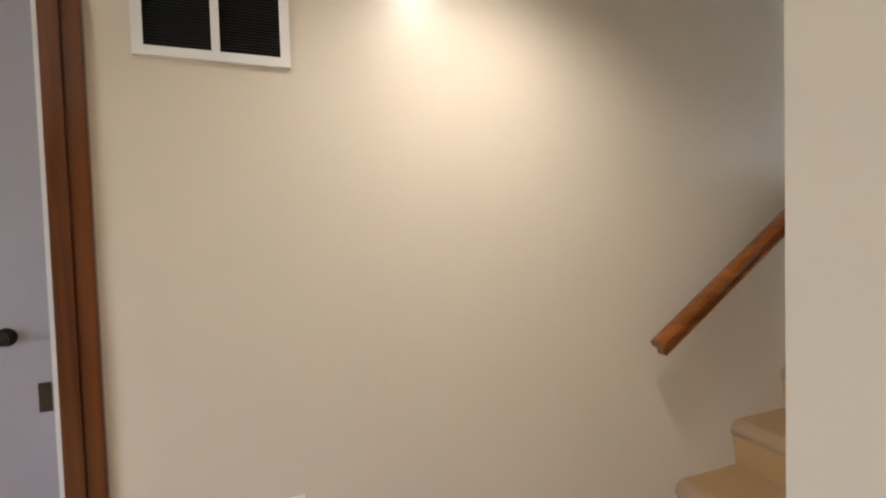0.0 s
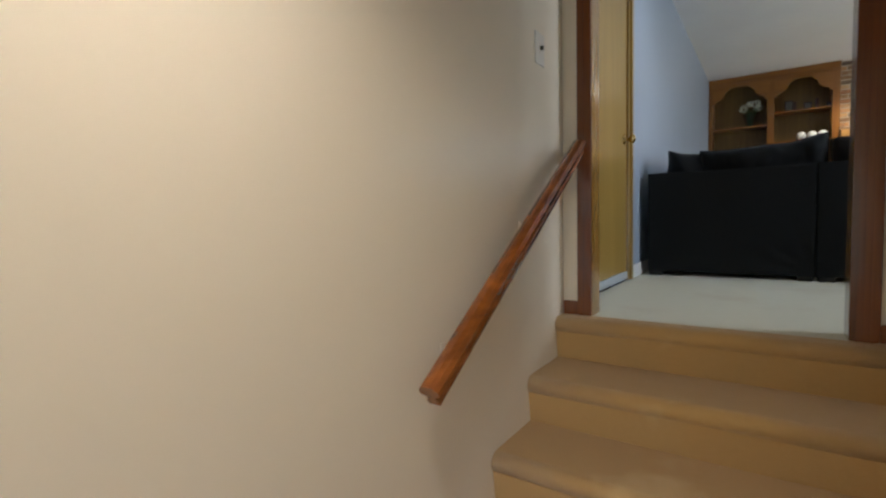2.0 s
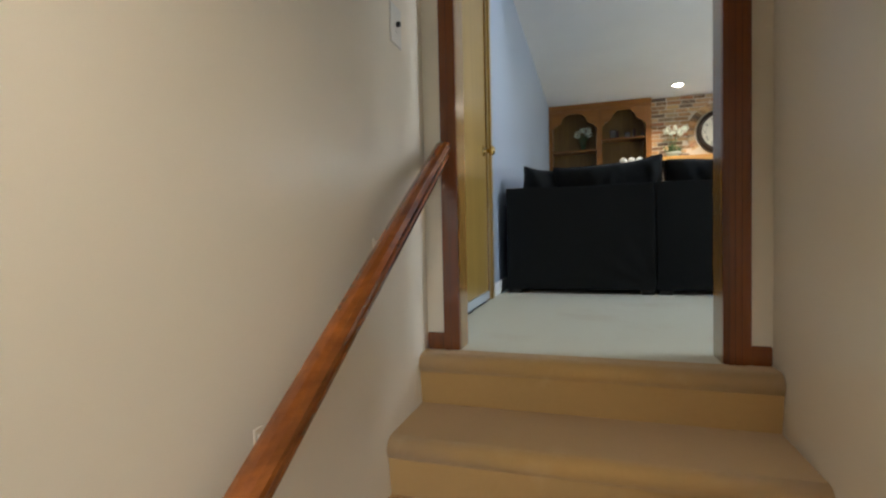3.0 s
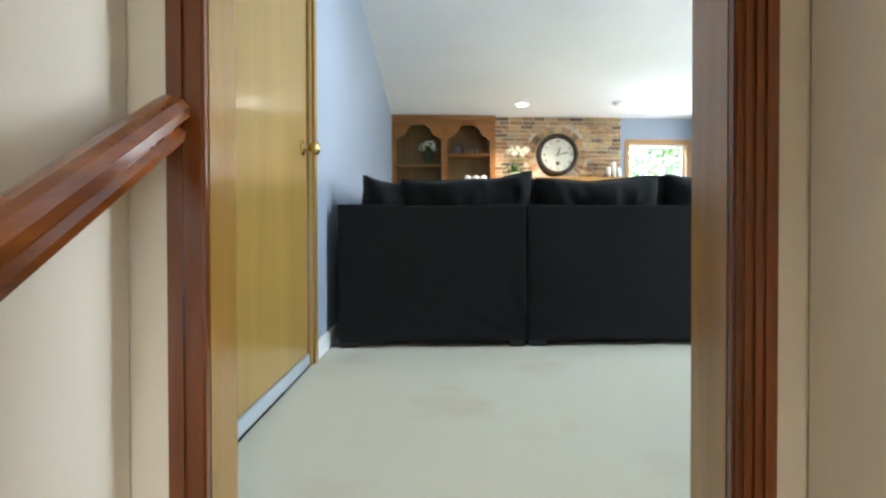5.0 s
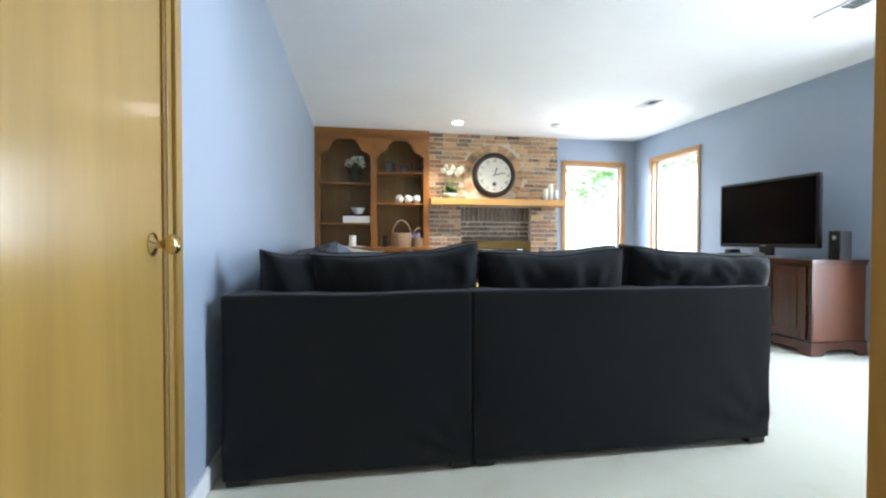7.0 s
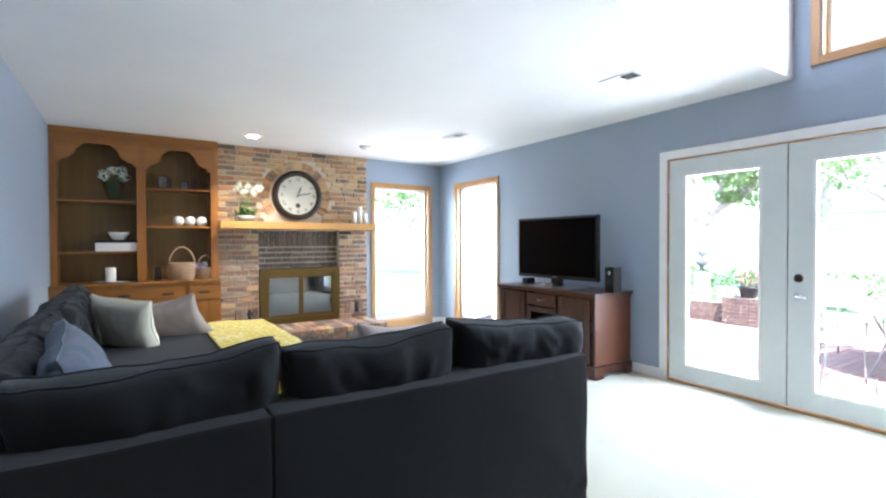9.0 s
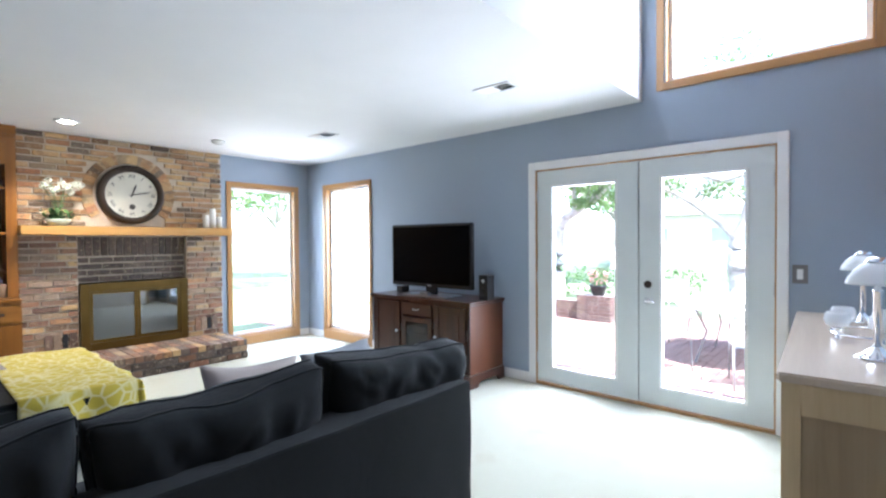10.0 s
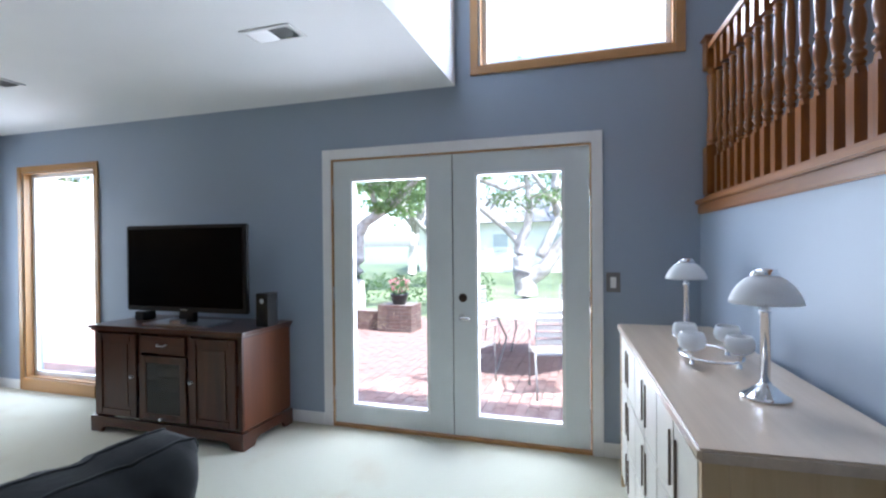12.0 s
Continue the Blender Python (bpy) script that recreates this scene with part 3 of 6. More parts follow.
def window(name, axis, c, a0, a1, z0, z1, label, inner=1, base=None):
    """axis 'x': set in a wall at x=c, opening a0..a1 along y; inner: -1 if the room is at smaller c"""
    s = inner
    def b(p0, q0, r0, p1, q1, r1):
        return (p0, q0, r0, p1, q1, r1) if axis == "x" else (q0, p0, r0, q1, p1, r1)
    w = 0.055
    trim = tagged(new(name), label, "", "", "structure")
    side, across = (M_WINWOOD, M_WINWOODY if axis == "x" else M_WINWOODX)
    for q0, q1 in ((a0 - w, a0), (a1, a1 + w)):
        child("window_casing", boxes(b(c, q0, z0 - w if base is None else base, c + s * 0.016, q1, z1 + w), bevel=0.004), side, trim)
    child("window_head", boxes(b(c, a0, z1, c + s * 0.016, a1, z1 + w), bevel=0.004), across, trim)
    child("window_sill", boxes(b(c, a0, z0 - w if base is None else base, c + s * 0.026, a1, z0), bevel=0.004), across, trim)
    g = c - s * 0.085
    fr = boxes(b(c - s * 0.001, a0 + 0.001, z0 + 0.012, g - s * 0.03, a0 + 0.014, z1 - 0.012), b(c - s * 0.001, a1 - 0.014, z0 + 0.012, g - s * 0.03, a1 - 0.001, z1 - 0.012))
    child("window_frame", fr, side, trim)
    fr = boxes(b(c - s * 0.001, a0 + 0.001, z0 + 0.001, g - s * 0.03, a1 - 0.001, z0 + 0.012), b(c - s * 0.001, a0 + 0.001, z1 - 0.012, g - s * 0.03, a1 - 0.001, z1 - 0.001))
    child("window_frame", fr, across, trim)
    sash = boxes(b(g - s * 0.02, a0 + 0.014, z0 + 0.012, g + s * 0.012, a0 + 0.046, z1 - 0.012), b(g - s * 0.02, a1 - 0.046, z0 + 0.012, g + s * 0.012, a1 - 0.014, z1 - 0.012),
                 b(g - s * 0.02, a0 + 0.046, z0 + 0.012, g + s * 0.012, a1 - 0.046, z0 + 0.05), b(g - s * 0.02, a0 + 0.046, z1 - 0.044, g + s * 0.012, a1 - 0.046, z1 - 0.012))
    child("sash", sash, M_TRIM, trim, "white window sash")
    p = child("pane", boxes(b(g - s * 0.004, a0 + 0.046, z0 + 0.05, g, a1 - 0.046, z1 - 0.044)), M_PANE, trim, "clear window pane")
    p.visible_shadow = False
    return trim


window("window_1", "y", YB, 2.765, 3.685, 0.115, 2.065, "tall fixed window in an oak frame", -1, 0.001)
window("window_2", "x", XT, 7.355, 8.285, 0.115, 2.073, "tall fixed window in an oak frame", -1, 0.001)
window("window_3", "x", XT, 2.60, 3.818, 2.555, 4.06, "high window in an oak frame", -1)

# french doors
structure("trim_french_doors", boxes((XT - 0.018, 3.022, 0.0, XT, 3.090, 2.069), (XT - 0.018, 4.95, 0.0, XT, 5.024, 2.069), (XT - 0.018, 3.09, 1.995, XT, 4.95, 2.069), bevel=0.005), M_TRIM, "white painted casing round the french doors")
structure("trim_french_jamb", boxes((XT - 0.012, 3.0905, 0.0, XT + 0.10, 3.100, 1.993), (XT - 0.012, 4.940, 0.0, XT + 0.10, 4.9495, 1.993), (XT - 0.012, 3.10, 1.983, XT + 0.10, 4.94, 1.993), (XT - 0.012, 3.10, 0.001, XT + 0.14, 4.94, 0.022)), M_WINWOOD, "brown wooden jamb and threshold strip")
for i, (a0, a1, g0, g1) in enumerate(((4.014, 4.938, 4.203, 4.777), (3.102, 4.008, 3.275, 3.832))):
    z0, z1, gz0, gz1 = 0.03, 1.98, 0.178, 1.826
    X0, X1 = XT + 0.004, XT + 0.046
    d = structure("door_3" if i == 0 else "door_4", boxes((X0, a0, z0, X1, g0, z1), (X0, g1, z0, X1, a1, z1), (X0, g0, z0, X1, g1, gz0), (X0, g0, gz1, X1, g1, z1)), M_DOORPAINT, "pale grey painted french door with one tall pane, shut")
    w = 0.020
    child("glazing_bead", boxes((X0 - 0.010, g0 - w, gz0 - w, X0, g0, gz1 + w), (X0 - 0.010, g1, gz0 - w, X0, g1 + w, gz1 + w), (X0 - 0.010, g0, gz0 - w, X0, g1, gz0), (X0 - 0.010, g0, gz1, X0, g1, gz1 + w), bevel=0.003), M_TRIM, d, "white raised bead round the pane")
    p = child("pane", boxes((X0 + 0.018, g0 + 0.0005, gz0 + 0.0005, X0 + 0.024, g1 - 0.0005, gz1 - 0.0005)), M_PANE, d, "clear door pane")
    p.visible_shadow = False
    for z in (0.25, 1.00, 1.75):
        y = a1 + 0.001 if i == 0 else a0 - 0.001
        child("hinge", turned([(0, -0.05), (0.007, -0.05), (0.007, 0.05), (0, 0.05)], (X0 - 0.006, y, z), 10), M_STEEL, d, "steel hinge")
    if i:
        turn_b = Matrix.Rotation(radians(-90), 4, "Y")
        child("deadbolt", turned([(0, 0), (0.030, 0), (0.030, 0.006), (0.022, 0.014), (0, 0.014)], (X0, 3.94, 0.985), 24, turn_b), M_BRONZE, d, "round dark deadbolt", False)
        k = turned([(0, 0), (0.030, 0), (0.030, 0.006), (0.014, 0.012), (0.012, 0.035), (0.010, 0.045), (0, 0.046)], (X0, 3.94, 0.85), 24, turn_b)
        tube(k, [(X0 - 0.040, 3.94, 0.85), (X0 - 0.046, 3.92, 0.852), (X0 - 0.046, 3.90, 0.849), (X0 - 0.044, 3.88, 0.846)], [0.010, 0.014, 0.012, 0.008], 10)
        child("door_handle", k, M_CHROME, d, "chrome lever handle", True)
    else:
        # Near-black strip painted in for the shade between the two doors.
        child("door_gap", boxes((X0 + 0.002, a0 - 0.0055, z0, X0 + 0.01, a0 - 0.0005, z1)), M_VOID, d, "dark strip standing for shade in the gap between the doors")
        child("astragal", boxes((X0 - 0.008, a0 - 0.0001, z0, X0, a0 + 0.020, z1), bevel=0.002), M_DOORPAINT, d, "narrow cover strip")


def switch_plate(at, axis, s, w, h, label, rocker):
    t = thing("light_switch", at, label, "light switch")
    x, y, z = at
    def b(p0, q0, r0, p1, q1, r1):
        return (x + s * p0, y + q0, z + r0, x + s * p1, y + q1, z + r1)
    part("cover_plate", boxes(b(0, -w / 2, -h / 2, 0.006, w / 2, h / 2), bevel=0.002), plain("grey_plate", (0.20, 0.19, 0.18), 0.45, 0.3) if rocker else M_PORCELAIN, t, "switch cover plate")
    if rocker:
        part("rocker", boxes(b(0.006, -0.017, -0.034, 0.012, 0.017, 0.034), bevel=0.001), M_PORCELAIN, t, "white rocker switch")
    else:
        part("toggle", boxes(b(0.006, -0.005, -0.004, 0.020, 0.005, 0.010), bevel=0.001), M_BLACK, t, "small toggle")
        part("toggle_slot", boxes(b(0.006, -0.010, -0.022, 0.0075, 0.010, 0.022)), M_PORCELAIN, t)


switch_plate((XT, 2.962, 1.107), "x", -1, 0.085, 0.125, "steel switch plate with a white rocker on the blue wall", True)
switch_plate((XL, 2.040, 1.088), "x", 1, 0.085, 0.125, "white toggle switch on the beige stair wall above the handrail", False)
switch_plate((XW, 2.600, 1.083), "x", 1, 0.085, 0.125, "white toggle switch on the blue wall beside the closet door", False)

# vents, lights and smoke detector on the ceiling
def ceiling_vent(x, y, w, l):
    t = thing("ceiling_vent", (x, y, CEIL), "white metal air register with dark slots in the ceiling", "ceiling vent", "ceiling vents")
    part("frame", boxes((x - w / 2, y - l / 2, CEIL - 0.008, x - w / 2 + 0.02, y + l / 2, CEIL), (x + w / 2 - 0.02, y - l / 2, CEIL - 0.008, x + w / 2, y + l / 2, CEIL), (x - w / 2 + 0.02, y - l / 2, CEIL - 0.008, x + w / 2 - 0.02, y - l / 2 + 0.02, CEIL), (x - w / 2 + 0.02, y + l / 2 - 0.02, CEIL - 0.008, x + w / 2 - 0.02, y + l / 2, CEIL)), M_TRIM, t)
    # Dark sheet in place of the duct's shade behind the slats.
    part("backing", boxes((x - w / 2 + 0.02, y - l / 2 + 0.02, CEIL - 0.002, x + w / 2 - 0.02, y + l / 2 - 0.02, CEIL - 0.0005)), M_VOID, t, "dark sheet standing for the shade in the duct")
    n = int((l - 0.04) / 0.018)
    for i in range(n):
        yy = y - l / 2 + 0.029 + i * 0.018
        lean = 0.006 if i < n / 2 else -0.006
        bm = bmesh.new()
        prism(bm, [(yy - 0.001 - lean, CEIL - 0.0095), (yy + 0.001 - lean, CEIL - 0.0095), (yy + 0.001 + lean, CEIL - 0.003), (yy - 0.001 + lean, CEIL - 0.003)], "x", x - w / 2 + 0.02, x + w / 2 - 0.02)
        part("slat", bm, M_TRIM, t)


ceiling_vent(2.825, 4.655, 0.16, 0.30)
ceiling_vent(2.88, 6.86, 0.16, 0.32)
for x, y in ((0.98, 8.03), (2.27, 7.92)):
    lit = x < 2
    t = thing("recessed_light", (x, y, CEIL), "white eyeball downlight, lit, in the ceiling before the fireplace" if lit else "small white ceiling fixture, unlit, before the fireplace", "recessed light")
    if lit:
        bm = bmesh.new()
        r = [(0.085, 0), (0.10, -0.004), (0.09, -0.014), (0.070, -0.016), (0.068, -0.002)]
        lathe(bm, [(a, CEIL + b) for a, b in r], (x, y, 0), 28)
        part("trim_ring", bm, M_TRIM, t, "", True)
        part("bulb", turned([(0.0, -0.020), (0.045, -0.019), (0.05, -0.010), (0.05, -0.004), (0, -0.004)], (x, y, CEIL), 24), M_GLOW, t, "glowing bulb face", True)
    else:
        part("housing", turned([(0.0, -0.035), (0.05, -0.033), (0.066, -0.018), (0.07, 0), (0, 0)], (x, y, CEIL), 28), M_PORCELAIN, t, "", True)
        part("led", turned([(0.0, -0.037), (0.004, -0.036), (0.004, -0.030), (0, -0.030)], (x + 0.02, y, CEIL), 8), M_BLACK, t)

# return-air grille and floor register on the stair wall
def grille(y0, y1, z0, z1, label, mullion=True):
    t = thing("wall_vent", (XL, (y0 + y1) / 2, z0), label, "wall vent")
    f, X = 0.024, XL
    part("frame", boxes((X, y0, z0, X + 0.012, y1, z0 + f), (X, y0, z1 - f, X + 0.012, y1, z1), (X, y0, z0 + f, X + 0.012, y0 + f, z1 - f), (X, y1 - f, z0 + f, X + 0.012, y1, z1 - f), *([(X, (y0 + y1) / 2 - 0.008, z0 + f, X + 0.012, (y0 + y1) / 2 + 0.012, z1 - f)] if mullion else [])), M_TRIM, t, "white metal frame")
    # The shade inside the duct is a flat dark sheet.
    part("backing", boxes((X + 0.0005, y0 + f, z0 + f, X + 0.002, y1 - f, z1 - f)), M_VOID, t, "dark sheet standing for the shade in the duct")
    pitch = 0.0075
    n = int((z1 - z0 - 2 * f) / pitch)
    spans = ((y0 + f, (y0 + y1) / 2 - 0.008), ((y0 + y1) / 2 + 0.012, y1 - f)) if mullion else ((y0 + f, y1 - f),)
    first = None
    for a, b in spans:
        for i in range(n):
            z = z0 + f + pitch * (i + 0.5)
            bm = bmesh.new()
            prism(bm, [(X + 0.0025, z + 0.002), (X + 0.0035, z + 0.002), (X + 0.0095, z - 0.002), (X + 0.0085, z - 0.002)], "y", a, b)
            part("slat", bm, M_BRONZE, t, "dark metal louvre")


grille(-0.360, -0.002, 0.862, 1.18, "white framed return-air grille with dark louvres on the beige wall")
grille(-0.30, -0.010, -0.50, -0.285, "white framed register low on the beige wall")

# handrail
rail = thing("handrail", (XL, 1.1, 0.0), "glossy reddish brown wooden handrail on the beige stair wall", "handrail")
lo, hi = Vector((-0.738, 1.180, 0.036)), Vector((-0.738, 2.300, 0.768))
d = (hi - lo).normalized()
up = Vector((1, 0, 0)).cross(d)
prof = [(-0.020, -0.050), (0.020, -0.050), (0.022, -0.036), (0.014, -0.026), (0.016, -0.018), (0.033, -0.010), (0.034, 0.006), (0.024, 0.020), (0.008, 0.026), (-0.008, 0.026), (-0.024, 0.020), (-0.034, 0.006), (-0.033, -0.010), (-0.016, -0.018), (-0.014, -0.026), (-0.022, -0.036)]
bm = bmesh.new()
ends = []
for c in (lo, hi):
    flat = up if c is lo else Vector((0, -d.z / d.y * 0 + 0, 1))
    ends.append([bm.verts.new(c + Vector((u * 0.85, 0, 0)) + up * v * 0.85) for u, v in prof])
for i in range(len(prof)):
    j = (i + 1) % len(prof)
    bm.faces.new((ends[0][i], ends[0][j], ends[1][j], ends[1][i]))
bm.faces.new(ends[0][::-1])
bm.faces.new(ends[1])
bmesh.ops.translate(bm, verts=bm.verts[:], vec=(0.003, -0.02, -0.026))
part("rail", bm, M_RAILWOOD, rail)
for k in (0.16, 0.62):
    c = lo.lerp(hi, k) + Vector((0, -0.02, -0.03))
    bm = bmesh.new()
    tube(bm, [Vector((XL + 0.002, c.y, c.z - 0.055)), Vector((XL + 0.035, c.y, c.z - 0.06)), Vector((c.x, c.y, c.z - 0.045)), Vector((c.x, c.y, c.z - 0.012))], 0.006, 8)
    box(bm, XL, c.y - 0.012, c.z - 0.075, XL + 0.004, c.y + 0.012, c.z - 0.040)
    part("bracket", bm, M_STAIRWALL, rail, "painted beige rail bracket", False)


# ---- fireplace wall ----
def brick_mesh(name, w, h, d, mat, jitter=0.0015):
    bm = boxes((-w / 2, 0, -h / 2, w / 2, d, h / 2))
    for v in bm.verts:
        if v.co.y < d / 2:
            v.co.y += 0.0
            v.co.x *= 0.985
            v.co.z *= 0.955
    me = bpy.data.meshes.new(name)
    bmesh.ops.recalc_face_normals(bm, faces=bm.faces[:])
    bm.to_mesh(me)
    bm.free()
    me.materials.append(mat)
    return me


CH0, CH1, FACE = 0.705, 2.635, 8.69
F0, F1, FZ = 1.17, 2.215, 0.93
chimney = structure("chimney_breast", boxes((CH0, FACE + 0.012, 0.0, F0, YB + 0.45, CEIL), (F1, FACE + 0.012, 0.0, CH1, YB + 0.45, CEIL), (F0, FACE + 0.012, 1.42, F1, YB + 0.45, CEIL), (F0, FACE + 0.085, FZ, F1, YB + 0.45, 1.42)), M_MORTAR, "reclaimed multicolour brick chimney breast, darker in the recess over the fire")
firebox = structure("firebox", boxes((F0, YB + 0.40, 0.0, F1, YB + 0.45, FZ), (F0, FACE + 0.10, 0.0, F1, YB + 0.40, 0.20)), M_VOID, "dark firebox behind the glass doors")
structure("hearth_core", boxes((CH0, 8.052, 0.0, CH1 - 0.012, FACE + 0.011, 0.212)), M_DARKMORTAR, "raised brick hearth")
HEARTH = bpy.data.objects["hearth_core"]

# ---- built-in shelves ----
shelf = thing("built_in_bookcase", (-0.04, 8.6, 0.0), "honey oak built-in bookcase with arched bays, partly filled, beside the chimney", "bookcase")
U0, U1, UF, UB = -0.842, 0.703, 8.62, 8.93
part("back_panel", boxes((U0, UB, 0.0, U1, UB + 0.015, CEIL - 0.002)), M_CABIN, shelf, "oak back panel, the bays' shade painted in darker")
for x0, x1 in ((U0, U0 + 0.055), (-0.105, -0.020), (U1 - 0.080, U1)):
    part("upright", boxes((x0, UF, 0.84, x1, UB, CEIL - 0.002), bevel=0.002), M_CABINET, shelf)
part("cornice", boxes((U0 + 0.0, UF - 0.022, 2.36, U1, UF, CEIL - 0.003), (U0, UF - 0.012, 2.335, U1, UF, 2.3599), bevel=0.003), M_CABINETX, shelf)
for x0, x1 in ((U0 + 0.055, -0.105), (-0.020, U1 - 0.080)):
    cx, w = (x0 + x1) / 2, (x1 - x0) / 2
    arch = [(x0, CEIL - 0.003), (x0, 2.08), (x0 + 0.035, 2.08), (x0 + 0.035, 2.12), (x0 + 0.055, 2.125)]
    for a in range(0, 91, 15):
        arch.append((x0 + 0.055 + 0.10 * math.sin(radians(a)), 2.225 - 0.10 * math.cos(radians(a)) + 0.0))
    arch += [(x0 + 0.165, 2.25)]
    for a in range(0, 91, 22):
        arch.append((x0 + 0.165 + 0.05 * math.sin(radians(a)), 2.30 - 0.05 * math.cos(radians(a))))
    arch.append((cx, 2.305))
    right = [(2 * cx - px, pz) for px, pz in arch[:-1]][::-1]
    bm = bmesh.new()
    prism(bm, arch + right, "y", UF + 0.001, UF + 0.021)
    part("arched_valance", bm, M_CABINETX, shelf)
for x0, x1, zs in ((U0 + 0.055, -0.105, (1.695, 1.150)), (-0.020, U1 - 0.080, (1.855, 1.430))):
    for z in zs:
        part("shelf", boxes((x0, UF + 0.022, z, x1, UB - 0.001, z + 0.022), bevel=0.002), M_CABINETX, shelf)
LF = 8.48
part("counter", boxes((U0, LF - 0.03, 0.81, U1, UB - 0.001, 0.839), bevel=0.006), M_CABINETX, shelf)
part("carcass", boxes((U0, LF + 0.001, 0.09, U1, UB - 0.001, 0.809), (U0, LF + 0.06, 0.0, U1, UB - 0.001, 0.0899)), M_CABINET, shelf)
xs = [U0 + 0.02, U0 + 0.40, -0.02, 0.36, U1 - 0.01]
for i, (a, b) in enumerate(zip(xs, xs[1:])):
    a, b = a + 0.012, b - 0.012
    dr = part("drawer_front", boxes((a, LF - 0.018, 0.625, b, LF, 0.785), bevel=0.005), M_CABINETX, shelf)
    c = (a + b) / 2
    bm = boxes((c - 0.055, LF - 0.022, 0.690, c + 0.055, LF - 0.018, 0.715), bevel=0.002)
    tube(bm, [(c - 0.04, LF - 0.022, 0.705), (c - 0.035, LF - 0.04, 0.695), (c + 0.035, LF - 0.04, 0.695), (c + 0.04, LF - 0.022, 0.705)], 0.004, 6)
    part("pull", bm, M_BRONZE, dr, "dark bronze drawer pull")
    dd = part("cabinet_door", boxes((a, LF - 0.018, 0.11, b, LF, 0.60), bevel=0.005), M_CABINET, shelf)
    part("raised_panel", boxes((a + 0.05, LF - 0.024, 0.16, b - 0.05, LF - 0.018, 0.55), bevel=0.005), M_CABINET, dd)

# ---- sectional sofa ----
sofa = thing("sectional_sofa", (0.2, 4.0, 0.0), "charcoal fabric sectional sofa with loose cushions, facing the fireplace", "sofa")
SX0, SX1, SY = -0.79, 1.60, 3.95
def pad(name, x0, y0, z0, x1, y1, z1, label="", bev=0.014, seg=3, wr=0.004, cuts=5, gather=0.0):
    bm = bmesh.new()
    box(bm, x0, y0, z0, x1, y1, z1)
    bmesh.ops.subdivide_edges(bm, edges=bm.edges[:], cuts=cuts, use_grid_fill=True)
    sharp = [e for e in bm.edges if len(e.link_faces) == 2 and e.link_faces[0].normal.dot(e.link_faces[1].normal) < 0.5]
    bmesh.ops.bevel(bm, geom=sharp, offset=bev, segments=seg, affect="EDGES", clamp_overlap=True)
    for v in bm.verts:
        q = v.co * 3.1
        v.co += Vector((noise.noise(q), noise.noise(q + Vector((5, 0, 0))), noise.noise(q + Vector((0, 7, 0))))) * wr
        if gather:
            for cx in (x0, x1):
                away, up = abs(v.co.x - cx), v.co.z - z0
                v.co.y -= gather * math.sin(math.atan2(up, away + 0.02) * 15) * math.exp(-math.hypot(away, up) / 0.17) * min(1, 8 * math.hypot(away, up))
            v.co.y -= gather * 0.15 * noise.noise(Vector((v.co.x * 5, 0, v.co.z * 2.2))) * (1 - v.co.z)
    ob = part(name, bm, M_SOFA, sofa, label, True)
    ob.modifiers.new("normals", "WEIGHTED_NORMAL").weight = 90
    return ob


pad("back_frame", SX0, SY, 0.03, 0.180, SY + 0.17, 0.73, bev=0.018, wr=0.006, cuts=34, gather=0.009)
pad("back_frame", 0.181, SY, 0.03, SX1, SY + 0.17, 0.732, bev=0.018, wr=0.006, cuts=34, gather=0.012)
pad("seat_base", SX0 + 0.2, SY + 0.171, 0.06, SX1 - 0.21, SY + 0.93, 0.25)
pad("seat_cushion", 0.195, SY + 0.20, 0.251, 0.84, SY + 0.98, 0.44, bev=0.05, wr=0.01)
pad("seat_cushion", 0.845, SY + 0.20, 0.251, SX1 - 0.215, SY + 0.98, 0.44, bev=0.05, wr=0.01)
pad("arm", SX1 - 0.21, SY + 0.171, 0.05, SX1 + 0.005, SY + 0.98, 0.56, bev=0.05)
pad("back_frame", SX0, SY + 0.175, 0.05, SX0 + 0.17, 7.50, 0.70)
pad("seat_base", SX0 + 0.171, SY + 0.94, 0.06, 0.16, 6.12, 0.25)
pad("seat_cushion", SX0 + 0.19, SY + 0.2, 0.251, 0.185, SY + 0.98, 0.44, bev=0.05, wr=0.01)
pad("seat_cushion", SX0 + 0.19, SY + 0.99, 0.251, 0.20, 6.08, 0.45, bev=0.05, wr=0.01)
pad("chaise_base", SX0 + 0.171, 6.13, 0.06, 0.92, 7.50, 0.25)
pad("chaise_cushion", SX0 + 0.19, 6.10, 0.251, 0.94, 7.50, 0.475, bev=0.06, wr=0.012)
for x0, x1 in ((SX0 + 0.01, SX0 + 0.10), (0.09, 0.17), (0.198, 0.28), (SX1 - 0.10, SX1 - 0.01)):
    part("leg", boxes((x0, SY + 0.012, 0.0, x1, SY + 0.10, 0.035), bevel=0.004), M_BLACK, sofa, "black block foot")
for x0, y0 in ((SX1 - 0.10, SY + 0.80), (SX0 + 0.02, 7.38), (0.80, 7.38), (0.80, 6.2)):
    part("leg", boxes((x0, y0, 0.0, x0 + 0.08, y0 + 0.08, 0.065), bevel=0.004), M_BLACK, sofa, "black block foot")
stuffed("back_cushion", sofa, M_SOFA, (-0.105, SY + 0.225, 0.69), (0.74, 0.27, 0.45), (6, -3, 0), seed=1, wrinkle=0.012, n=34, corner=0.03, sag=0.11)
stuffed("back_cushion", sofa, M_SOFA, (0.605, SY + 0.225, 0.685), (0.70, 0.26, 0.44), (8, -1.5, 0), seed=2, wrinkle=0.012, n=34, corner=0.03, sag=0.06)
